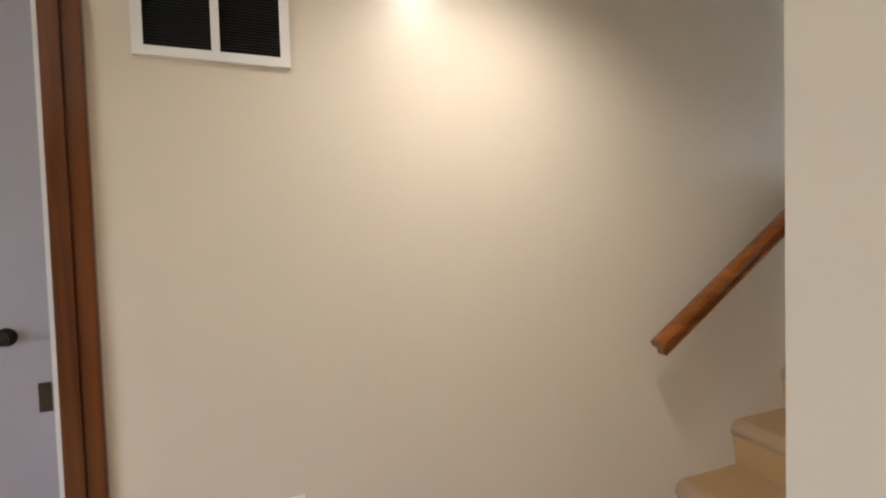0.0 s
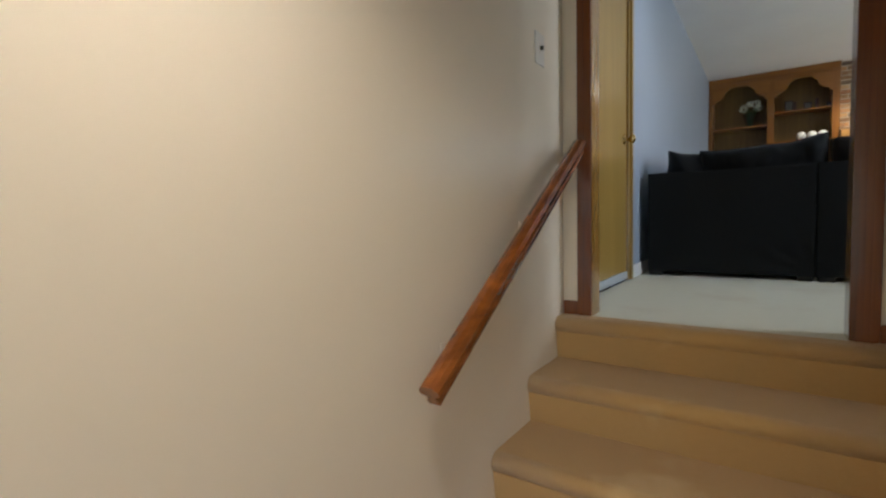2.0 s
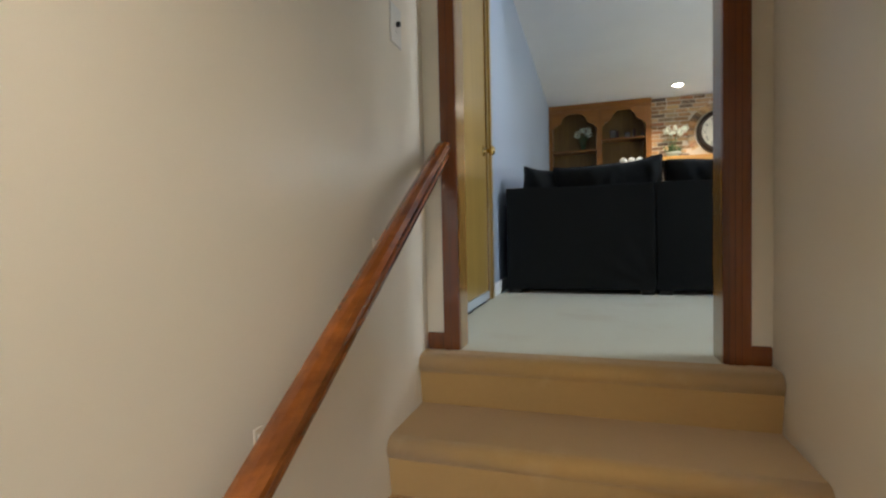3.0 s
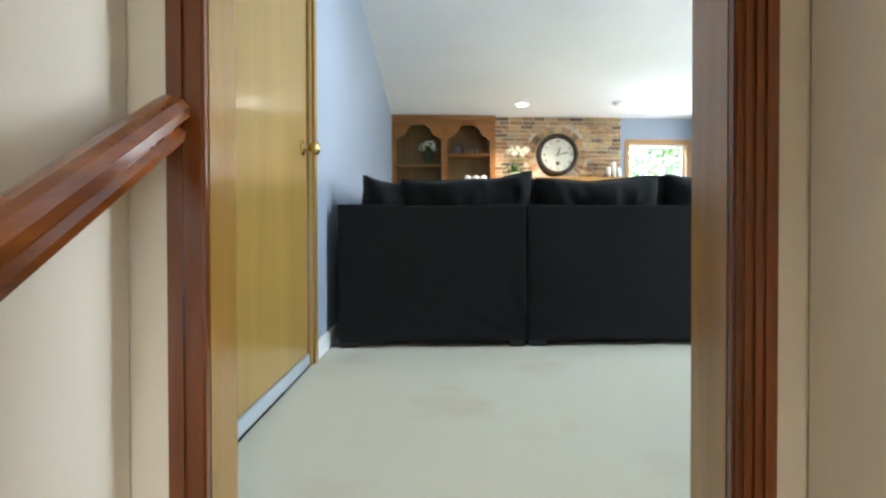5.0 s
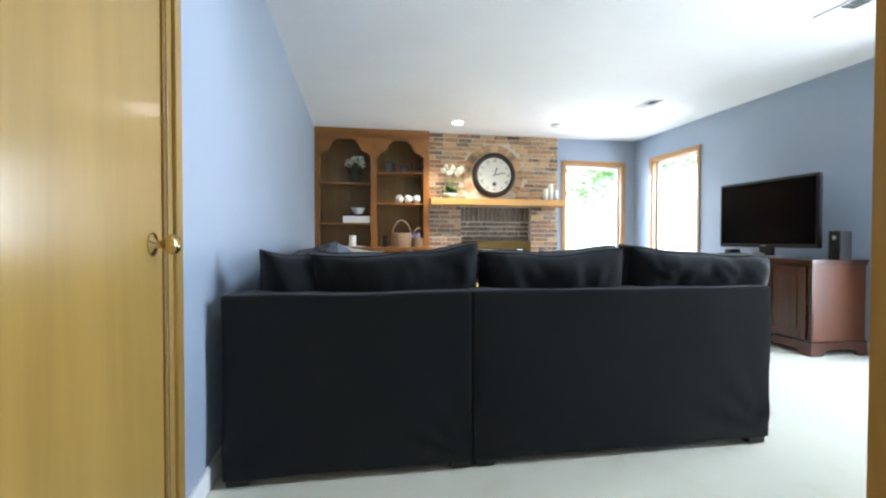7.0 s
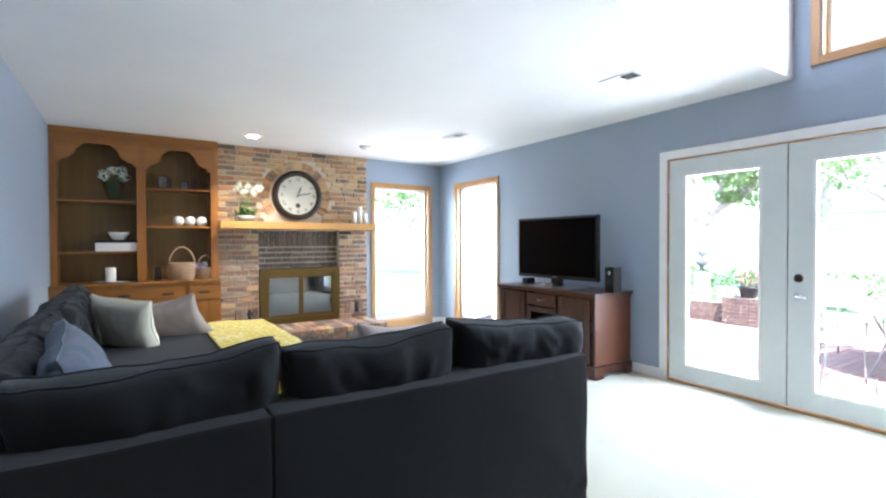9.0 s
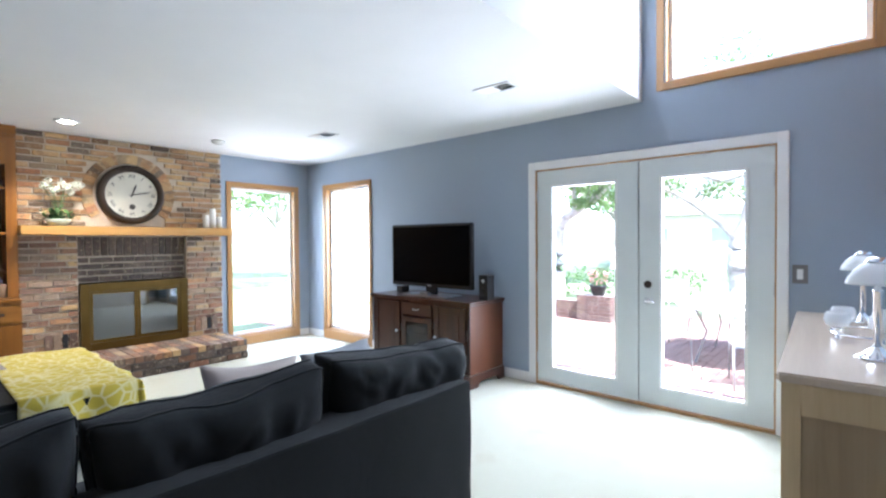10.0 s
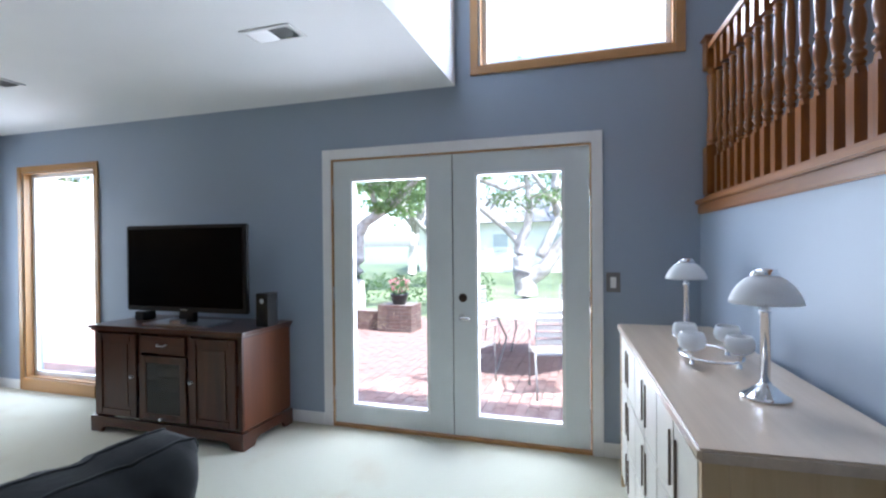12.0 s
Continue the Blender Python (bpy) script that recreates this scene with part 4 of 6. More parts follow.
stuffed("back_cushion", sofa, M_SOFA, (1.335, SY + 0.225, 0.685), (0.76, 0.27, 0.43), (6, 4, -2), seed=3, wrinkle=0.012, n=34, corner=0.03, sag=0.05)
for y, s, z in ((4.72, 4, 0.66), (5.45, 5, 0.66), (6.25, 6, 0.67), (7.05, 7, 0.67)):
    stuffed("back_cushion", sofa, M_SOFA, (SX0 + 0.27, y, z - 0.03), (0.78, 0.23, 0.52), (9, 3, -90), seed=s, wrinkle=0.014, n=30, corner=0.03)


def pillow(at, size, tilt, mat, label, seed):
    t = thing("throw_pillow", at, label, "pillow")
    stuffed("pillow_body", t, mat, at, size, tilt, seed=seed, wrinkle=0.006, edge=0.14, corner=0.09)


pillow((-0.53, SY + 0.25, 0.70), (0.36, 0.26, 0.36), (6, 4, 30), M_SOFA, "charcoal pillow tucked in the corner of the sofa", 11)
# A sofa cushion; its slate blue is painted window light.
pillow((-0.32, 4.78, 0.67), (0.66, 0.20, 0.48), (22, 4, -86), M_LITSOFA, "dark sofa cushion, window light painted in as slate blue", 12)
pillow((-0.20, 6.80, 0.64), (0.46, 0.17, 0.44), (22, 6, -40), M_CREAM, "cream throw pillow leaning on the sofa", 13)
pillow((0.14, 7.08, 0.60), (0.46, 0.16, 0.42), (30, -14, -25), M_TAUPE, "taupe throw pillow on the sofa chaise", 14)
pillow((1.345, 4.51, 0.635), (0.40, 0.15, 0.42), (-14, 0, 8), M_PATTERN, "grey and white patterned pillow leaning on the sofa arm", 15)
pillow((0.86, 4.42, 0.665), (0.40, 0.14, 0.42), (-16, 6, 6), M_TAUPE, "taupe throw pillow leaning on the back cushions of the sofa", 16)


# throw blanket laid over the end of the chaise
blanket = thing("throw_blanket", (0.70, 6.8, 0.49), "yellow patterned throw blanket draped over the end of the sofa chaise", "blanket")
bm = bmesh.new()
cols, rows_ = 34, 40
pts = {}
for i in range(cols + 1):
    for j in range(rows_ + 1):
        u, v = 0.37 + 0.80 * i / cols, 7.52 - 1.80 * j / rows_
        x, y, z = u, v, 0.492
        if u > 0.945:
            x, z = 0.960 + 0.02 * math.sin(v * 16), 0.485 - (u - 0.945)
        if v < 6.08:
            over = 6.08 - v
            y, z = 6.075 + 0.02 * math.sin(u * 21), min(z, 0.485) - over
        z = max(z, 0.14)
        q = Vector((u * 5, v * 5, 1.7))
        z += noise.noise(q) * 0.012
        pts[i, j] = bm.verts.new((x, y, z))
for i in range(cols):
    for j in range(rows_):
        bm.faces.new((pts[i, j], pts[i + 1, j], pts[i + 1, j + 1], pts[i, j + 1]))
M_THROW, nt, b = nodes("yellow_throw_cloth")
v = coords(nt)
vo = nt.nodes.new("ShaderNodeTexVoronoi")
vo.feature, vo.inputs["Scale"].default_value = "DISTANCE_TO_EDGE", 14
nt.links.new(v, vo.inputs["Vector"])
col = ramp(nt, vo.outputs["Distance"], [(0.03, (0.66, 0.60, 0.30)), (0.12, (0.55, 0.43, 0.05))])
nt.links.new(col, b.inputs["Base Color"])
b.inputs["Roughness"].default_value = 0.9
bump(nt, b, noise_node(nt, v, 380, 2), 0.4, 0.003)
part("cloth", bm, M_THROW, blanket, "", True)
solid = blanket.children[0].modifiers.new("thickness", "SOLIDIFY")
solid.thickness = 0.006

# ---- television, its stand and speakers ----
ST = 0.785
stand = thing("tv_stand", (3.60, 5.96, 0.0), "dark cherry wooden television cabinet with a smoked glass centre door", "tv stand")
TX0, TX1, TY0, TY1 = 3.335, 3.86, 5.305, 6.62
part("top", boxes((TX0 - 0.03, TY0 - 0.03, 0.835, TX1, TY1 + 0.03, 0.862), (TX0 - 0.018, TY0 - 0.018, 0.815, TX1, TY1 + 0.018, 0.8349), bevel=0.005), M_CHERRY, stand)
part("side_panel", boxes((TX0 + 0.02, TY0, 0.13, TX1, TY0 + 0.03, 0.8149)), M_CHERRYSIDE, stand)
part("side_panel", boxes((TX0 + 0.02, TY1 - 0.03, 0.13, TX1, TY1, 0.8149)), M_CHERRYSIDE, stand)
part("bottom", boxes((TX0 + 0.02, TY0 + 0.03, 0.13, TX1, TY1 - 0.03, 0.16)), M_CHERRY, stand)
part("back_panel", boxes((TX1 - 0.012, TY0 + 0.03, 0.16, TX1, TY1 - 0.03, 0.8149)), M_CHERRYSIDE, stand)
part("shelf", boxes((TX0 + 0.05, TY0 + 0.03, 0.43, TX1 - 0.012, TY1 - 0.03, 0.45)), M_CHERRY, stand)
for y0, y1 in ((TY0, TY0 + 0.035), (TY1 - 0.035, TY1), (TY0 + 0.42, TY0 + 0.45), (TY1 - 0.45, TY1 - 0.42)):
    part("stile", boxes((TX0, y0, 0.13, TX0 + 0.0199, y1, 0.8149), bevel=0.002), M_CHERRYZ, stand)
bm = bmesh.new()
h = 0.125
for f, span, plane in (((TX0 - 0.02, TX0 + 0.005), (TY0 - 0.02, TY1 + 0.02), "x"),):
    a, b = span
    prism(bm, [(a, 0), (a + 0.10, 0), (a + 0.12, 0.04), (a + 0.17, 0.055), (b - 0.17, 0.055), (b - 0.12, 0.04), (b - 0.10, 0), (b, 0), (b, h), (a, h)], plane, *f)
for f in ((TY0 - 0.02, TY0 + 0.005), (TY1 - 0.005, TY1 + 0.02)):
    a, b = TX0 + 0.0051, TX1
    prism(bm, [(a, 0), (a + 0.09, 0), (a + 0.11, 0.04), (a + 0.15, 0.055), (b - 0.15, 0.055), (b - 0.11, 0.04), (b - 0.09, 0), (b, 0), (b, h), (a, h)], "y", *f)
part("plinth", bm, M_CHERRY, stand)


def panel_door(y0, y1, z0, z1, knob_y, glazed=False):
    f = 0.055
    dd = part("door", boxes((TX0 - 0.018, y0, z0, TX0 - 0.001, y0 + f, z1), (TX0 - 0.018, y1 - f, z0, TX0 - 0.001, y1, z1), (TX0 - 0.018, y0 + f, z0, TX0 - 0.001, y1 - f, z0 + f), (TX0 - 0.018, y0 + f, z1 - f, TX0 - 0.001, y1 - f, z1), bevel=0.003), M_CHERRYZ, stand)
    if glazed:
        part("pane", boxes((TX0 - 0.012, y0 + f, z0 + f, TX0 - 0.007, y1 - f, z1 - f)), M_STANDGLASS, dd, "smoked glass pane")
    else:
        part("raised_panel", boxes((TX0 - 0.010, y0 + f, z0 + f, TX0 - 0.002, y1 - f, z1 - f)), M_CHERRYZ, dd)
        part("raised_field", boxes((TX0 - 0.016, y0 + f + 0.025, z0 + f + 0.025, TX0 - 0.0101, y1 - f - 0.025, z1 - f - 0.025), bevel=0.004), M_CHERRYZ, dd)
    kz = z0 + 0.02 if glazed else (z0 + z1) / 2
    part("knob", turned([(0, 0), (0.006, 0), (0.006, 0.012), (0.014, 0.018), (0.014, 0.026), (0, 0.030)], (TX0 - 0.018, knob_y, kz), 14, Matrix.Rotation(radians(-90), 4, "Y")), M_STEEL, dd, "round metal knob", True)


panel_door(TY0 + 0.038, TY0 + 0.418, 0.145, 0.80, TY0 + 0.395)
panel_door(TY1 - 0.418, TY1 - 0.038, 0.145, 0.80, TY1 - 0.395)
panel_door(TY0 + 0.452, TY1 - 0.452, 0.145, 0.645, (TY0 + TY1) / 2, True)
dr = part("drawer", boxes((TX0 - 0.018, TY0 + 0.452, 0.665, TX0 - 0.001, TY1 - 0.452, 0.80), bevel=0.006), M_CHERRY, stand)
bm = bmesh.new()
tube(bm, [(TX0 - 0.019, 5.92, 0.74), (TX0 - 0.04, 5.93, 0.73), (TX0 - 0.04, 5.99, 0.73), (TX0 - 0.019, 6.00, 0.74)], 0.005, 8)
part("pull", bm, M_STEEL, dr, "small metal pull", True)
stand.scale.z = ST / 0.862
box_ = thing("media_player", (3.6, 5.96, 0.411), "black media player on the shelf behind smoked glass", "media player")
part("case", boxes((3.42, 5.80, 0.411, 3.72, 6.12, 0.470), bevel=0.004), M_BLACK, box_)

tv = thing("television", (3.60, 5.95, ST), "black flat-screen television, off, on a silver stand", "television")
part("screen_bezel", boxes((3.50, 5.403, 0.875, 3.545, 6.50, 1.515), bevel=0.008), M_BLACK, tv, "glossy black bezel")
part("screen", boxes((3.496, 5.432, 0.912, 3.4998, 6.471, 1.488)), M_SCREEN, tv, "dark screen")
part("back_housing", boxes((3.546, 5.60, 0.93, 3.59, 6.30, 1.42), bevel=0.015), M_BLACK, tv)
part("stand_base", boxes((3.40, 5.66, ST, 3.68, 6.24, ST + 0.014), bevel=0.005), M_STEEL, tv, "silver stand base")
part("neck", boxes((3.52, 5.88, ST + 0.0145, 3.56, 6.02, 0.93), bevel=0.004), M_BLACK, tv)
part("badge", boxes((3.4955, 5.92, 0.888, 3.4995, 5.98, 0.896)), M_STEEL, tv)
for y, x, z1, w, label in ((5.31, 3.60, 1.020, 0.10, "small black speaker on the television cabinet"), (6.48, 3.64, 0.85, 0.09, "low dark box behind the television")):
    s = thing("speaker" if w == 0.10 else "small_box", (x, y, ST), label, "speaker" if w == 0.10 else "box")
    part("cabinet", boxes((x - 0.055, y - w / 2, ST, x + 0.06, y + w / 2, z1), bevel=0.004), M_BLACK, s)
    if w == 0.10:
        left = Matrix.Rotation(radians(-90), 4, "Y")
        part("woofer", turned([(0, 0), (0.036, 0), (0.034, 0.003), (0.012, 0.001), (0, 0.004)], (x - 0.0555, y, 0.862), 20, left), M_VOID, s, "", True)
        part("tweeter", turned([(0, 0), (0.018, 0), (0.016, 0.003), (0, 0.004)], (x - 0.0555, y, 0.965), 16, left), M_STEEL, s, "", True)
sb = thing("set_top_box", (3.46, 5.96, ST + 0.0145), "small white box before the television", "set-top box")
part("case", boxes((3.42, 5.90, ST + 0.0145, 3.475, 6.01, ST + 0.042), bevel=0.005), M_STEEL, sb)

# ---- dresser with its lamps ----
dresser = thing("dresser", (2.7, 2.70, 0.0), "long pale washed-wood dresser with cream drawers against the blue wall", "dresser")
DX0, DX1, DY0, DY1, DZ = 1.93, 3.584, 2.440, 2.908, 0.90
bm = bmesh.new()
prism(bm, [(DX0 - 0.02, DY0), (DX1 + 0.02, DY0), (DX1 + 0.02, DY1 + 0.012), (DX0 - 0.012, DY1 + 0.012), (DX0 - 0.02, DY1 + 0.004)], "z", DZ - 0.032, DZ)
bmesh.ops.bevel(bm, geom=[e for e in bm.edges if abs(e.verts[0].co.z - e.verts[1].co.z) < 0.001], offset=0.006, segments=2, affect="EDGES")
part("top", bm, M_PALEWOOD, dresser)
part("end_frame", boxes((DX0, DY0 + 0.005, 0.0, DX0 + 0.03, DY0 + 0.06, DZ - 0.033), (DX0, DY1 - 0.055, 0.0, DX0 + 0.03, DY1 - 0.001, DZ - 0.033), (DX0, DY0 + 0.06, DZ - 0.14, DX0 + 0.03, DY1 - 0.055, DZ - 0.033), (DX0, DY0 + 0.06, 0.08, DX0 + 0.03, DY1 - 0.055, 0.16), bevel=0.003), M_DRESSERSIDE, dresser)
part("end_panel", boxes((DX0 + 0.012, DY0 + 0.0601, 0.1601, DX0 + 0.02, DY1 - 0.0551, DZ - 0.1401)), wood("dresser_panel", (0.25, 0.16, 0.08), (0.38, 0.26, 0.14), 0.5, "z", 9, 0.1), dresser)
part("far_end", boxes((DX1 - 0.03, DY0 + 0.005, 0.0, DX1, DY1 - 0.001, DZ - 0.033)), M_DRESSERSIDE, dresser)
part("carcass", boxes((DX0 + 0.0301, DY0 + 0.005, 0.07, DX1 - 0.0301, DY1 - 0.022, DZ - 0.033)), M_DRESSERFRONT, dresser)
part("plinth", boxes((DX0 + 0.0301, DY1 - 0.05, 0.0, DX1 - 0.0301, DY1 - 0.02, 0.0699)), M_DRESSERFRONT, dresser)
cols = 6
M_SLOT = plain("brown_pull", (0.17, 0.12, 0.08), 0.5)
for c in range(cols):
    for r_, (z0, z1) in enumerate(((0.60, 0.85), (0.335, 0.59), (0.08, 0.325))):
        a = DX0 + 0.04 + c * (DX1 - DX0 - 0.08) / cols
        b = a + (DX1 - DX0 - 0.08) / cols - 0.008
        dr = part("drawer_front", boxes((a, DY1 - 0.0215, z0, b, DY1 - 0.002, z1), bevel=0.003), M_DRESSERFRONT, dresser)
        side = b - 0.035 if c % 2 == 0 else a + 0.035
        zc = (z0 + z1) / 2
        part("pull", boxes((side - 0.003, DY1 - 0.002, zc - 0.08, side + 0.003, DY1 + 0.005, zc + 0.085), bevel=0.002), M_SLOT, dr, "dark recessed vertical pull")


def table_lamp(x, y, label):
    t = thing("table_lamp", (x, y, DZ), label, "table lamp", "table lamps on the dresser")
    at = (x, y, DZ)
    part("base", turned([(0, 0), (0.064, 0), (0.066, 0.006), (0.058, 0.011), (0.044, 0.018), (0.030, 0.032), (0.018, 0.040), (0.016, 0.046), (0, 0.046)], at, 32), M_CHROME, t, "domed chrome base", True)
    part("stem", turned([(0, 0.0461), (0.013, 0.0461), (0.013, 0.245), (0.016, 0.247), (0.016, 0.257), (0.010, 0.260), (0.010, 0.33), (0, 0.33)], at, 24), M_CHROME, t, "chrome stem", True)
    outer = [(0.094, 0.276), (0.092, 0.286), (0.084, 0.306), (0.070, 0.328), (0.052, 0.346), (0.036, 0.354)]
    inner_ = [(r - 0.004, z - 0.001) for r, z in outer]
    bm = bmesh.new()
    prof = outer + inner_[::-1]
    rings = [[bm.verts.new((x + r * math.cos(2 * math.pi * i / 36), y + r * math.sin(2 * math.pi * i / 36), DZ + z)) for i in range(36)] for r, z in prof]
    for a, b in zip(rings, rings[1:] + rings[:1]):
        for i in range(36):
            bm.faces.new((a[i], a[(i + 1) % 36], b[(i + 1) % 36], b[i]))
    part("shade", bm, M_FROST, t, "frosted white glass dome shade", True)
    part("cap", turned([(0, 0.3525), (0.036, 0.3525), (0.038, 0.360), (0.031, 0.366), (0.031, 0.374), (0, 0.376)], at, 28), M_CHROME, t, "chrome cap", True)
    return t


table_lamp(2.33, 2.64, "chrome table lamp with frosted dome shade on the dresser")
table_lamp(3.31, 2.63, "chrome table lamp with frosted dome shade beside the corner")

holder = thing("candle_holder", (2.80, 2.66, DZ), "silver ring candle holder with four frosted glass cups on the dresser", "candle holder")
HX, HY = 2.80, 2.66
bm = bmesh.new()
tube(bm, [(HX + 0.16 * math.cos(a), HY + 0.105 * math.sin(a), DZ + 0.022) for a in (2 * math.pi * i / 36 for i in range(36))], 0.006, 8, True)
part("ring", bm, M_CHROME, holder, "", True)
for k in range(4):
    a = radians(35 + 90 * k)
    x, y = HX + 0.16 * math.cos(a), HY + 0.105 * math.sin(a)
    part("post", turned([(0, 0), (0.012, 0), (0.008, 0.004), (0.006, 0.02), (0.006, 0.045), (0.022, 0.050), (0.024, 0.054), (0, 0.054)], (x, y, DZ), 16), M_CHROME, holder, "", True)
    part("glass_cup", turned([(0, 0.0541), (0.024, 0.0541), (0.042, 0.064), (0.049, 0.085), (0.046, 0.105), (0.040, 0.118), (0.037, 0.118), (0.041, 0.100), (0.036, 0.075), (0, 0.068)], (x, y, DZ), 20), M_FROST, holder, "frosted glass cup", True)

# ---- loft railing ----
RY = 2.365
structure("trim_loft_edge", boxes((0.44, 2.295, LOFT - 0.06, XT, YN + 0.014, LOFT - 0.002), (0.44, 2.29, LOFT - 0.002, XT, YN + 0.030, LOFT + 0.024), bevel=0.006), M_RAILOAKX, "oak fascia and nosing along the loft edge")
railing = thing("railing", (2.3, RY, LOFT), "oak loft railing with turned balusters above the blue wall", "railing")
part("base_rail", boxes((0.46, RY - 0.035, LOFT + 0.0245, XT - 0.001, RY + 0.035, LOFT + 0.052), bevel=0.005), M_RAILOAKX, railing)
bm = bmesh.new()
prism(bm, [(RY - 0.032, 2.485), (RY + 0.032, 2.485), (RY + 0.036, 2.505), (RY + 0.024, 2.53), (RY, 2.54), (RY - 0.024, 2.53), (RY - 0.036, 2.505)], "x", 0.46, 3.80)
part("hand_rail", bm, M_RAILOAKX, railing)
bm = boxes((3.80, RY - 0.045, LOFT + 0.0525, 3.885, RY + 0.045, 1.93), (3.80, RY - 0.045, 2.38, 3.885, RY + 0.045, 2.55), (3.79, RY - 0.055, 2.55, 3.895, RY + 0.055, 2.566), bevel=0.004)
lathe(bm, [(0.028, 1.9301), (0.036, 1.94), (0.028, 1.955), (0.036, 1.97), (0.030, 2.10), (0.026, 2.25), (0.034, 2.34), (0.026, 2.355), (0.034, 2.3799)], (3.8425, RY, 0), 20)
part("newel_post", bm, M_RAILOAK, railing)
BAL = [(0.0, 1.651), (0.0205, 1.652)]
prof = [(0.011, 1.885), (0.019, 1.893), (0.012, 1.903), (0.021, 1.914), (0.022, 1.925), (0.012, 1.937), (0.019, 1.946), (0.013, 1.956), (0.019, 1.985), (0.0215, 2.01), (0.019, 2.035), (0.012, 2.06), (0.019, 2.07), (0.012, 2.08), (0.015, 2.12), (0.018, 2.20), (0.0145, 2.265), (0.011, 2.29), (0.018, 2.30), (0.011, 2.311), (0.019, 2.32), (0.012, 2.332)]
bm = bmesh.new()
s = 0.0215
box(bm, -s, -s, 1.6521, s, s, 1.86)
prism(bm, [(-s, 1.86), (s, 1.86), (s * 0.55, 1.885), (-s * 0.55, 1.885)], "y", -s * 0.55, s * 0.55)
lathe(bm, prof, (0, 0, 0), 14)
box(bm, -s, -s, 2.345, s, s, 2.486)
bmesh.ops.translate(bm, verts=bm.verts[:], vec=(0, 0, -LOFT))
bal = finish("baluster", bm, M_RAILOAK)
for p in bal.data.polygons:
    p.use_smooth = abs(p.normal.z) < 0.98 and len(p.vertices) == 4 and p.center.z > 0.284 and p.center.z < 0.73
BX = [3.72 - 0.108 * i for i in range(30)]
bal.parent = railing
bal.location = (BX[0] - 2.3, 0, 0)
for x in BX[1:]:
    c = bal.copy()
    scene.collection.objects.link(c)
    c.location = (x - 2.3, 0, 0)
for ob in (railing, bpy.data.objects["trim_loft_edge"]):
    ob.location.z -= 0.02
wall("wall_loft_panelling", "y", 1.10, 1.16, 0.44, XT, LOFT, 2.62, [], M_OAKDOOR, "golden wood panelling at the back of the loft")
wall("wall_loft_back", "y", 1.10, 1.15, 0.44, XT, 2.62, HIGH, [], plain("loft_red_brick", (0.22, 0.12, 0.11), 0.9, var=0.3, scale=18, fine=60, bumps=0.6, dist=0.004), "dull red brick wall above the panelling")

for ob in (dresser, railing, holder, bpy.data.objects["trim_loft_edge"], bpy.data.objects["wall_loft_panelling"], bpy.data.objects["wall_loft_back"], *[o for o in bpy.data.objects if o.name.startswith("table_lamp")]):
    slanted(ob)

# ---- things on the shelves and the mantel ----
SY2 = 8.76
vase = thing("vase", (-0.31, SY2, 1.717), "clear glass vase of white flowers on the bookcase shelf", "vase")
part("glass", turned([(0, 0), (0.045, 0), (0.05, 0.01), (0.075, 0.09), (0.100, 0.20), (0.097, 0.20), (0.070, 0.09), (0.045, 0.02), (0, 0.018)], (-0.31, SY2, 1.717), 24), M_CLEAR, vase, "", True)
bm = bmesh.new()
rnd = random.Random(4)
for k in range(9):
    a = k * 2.4
    tube(bm, [(-0.31 + 0.02 * math.cos(a), SY2 + 0.02 * math.sin(a), 1.74), (-0.31 + 0.05 * math.cos(a), SY2 + 0.05 * math.sin(a), 1.90), (-0.31 + 0.09 * math.cos(a), SY2 + 0.05 * math.sin(a), 1.97)], 0.004, 5)
for k in range(60):
    a, r = rnd.uniform(0, 6.28), rnd.uniform(0.02, 0.10)
    c = Vector((-0.31 + r * math.cos(a), SY2 + r * 0.6 * math.sin(a), rnd.uniform(1.88, 1.97)))
    d = Vector((rnd.uniform(-1, 1), rnd.uniform(-1, 1), rnd.uniform(-0.2, 1))).normalized() * 0.035
    w = d.cross(Vector((0, 0, 1))).normalized() * 0.014
    vs = [bm.verts.new(p) for p in (c, c + d * 0.5 + w, c + d, c + d * 0.5 - w)]
    bm.faces.new(vs)
part("stems_and_leaves", bm, M_LEAF, vase, "green stems and leaves")
def blossom(parent, c, r, seed, mat=M_PETAL):
    rn = random.Random(seed)
    bm = bmesh.new()
    for k in range(46):
        u = Vector((rn.gauss(0, 1), rn.gauss(0, 1), rn.gauss(0.2, 1))).normalized()
        side = u.cross(Vector((rn.random(), rn.random(), rn.random()))).normalized()
        top = u.cross(side)
        p = Vector(c) + u * r * rn.uniform(0.55, 1.0)
        s = r * 0.42
        vs = [bm.verts.new(q) for q in (p - side * s * 0.5, p - top * s * 0.5 + u * 0.2 * s, p + side * s * 0.5, p + top * s * 0.6 + u * 0.2 * s)]
        bm.faces.new(vs)
    part("blossom", bm, mat, parent, "white blossom")
for i, (dx, dz, r) in enumerate(((-0.09, 0.27, 0.062), (0.06, 0.31, 0.078), (-0.01, 0.33, 0.055), (0.10, 0.26, 0.055))):
    blossom(vase, (-0.31 + dx, SY2 - 0.01, 1.717 + dz), r, i)

case = thing("storage_box", (-0.29, SY2, 1.1725), "white lidded box with a dark lid on the bookcase shelf", "box")
part("body", boxes((-0.475, SY2 - 0.10, 1.1725, -0.10, SY2 + 0.10, 1.265), bevel=0.004), M_PORCELAIN, case)
part("lid", boxes((-0.48, SY2 - 0.105, 1.2655, -0.095, SY2 + 0.105, 1.292), bevel=0.004), M_BLACK, case, "dark lid")
bowl = thing("bowl", (-0.27, SY2, 1.2925), "small white bowl on the box", "bowl")
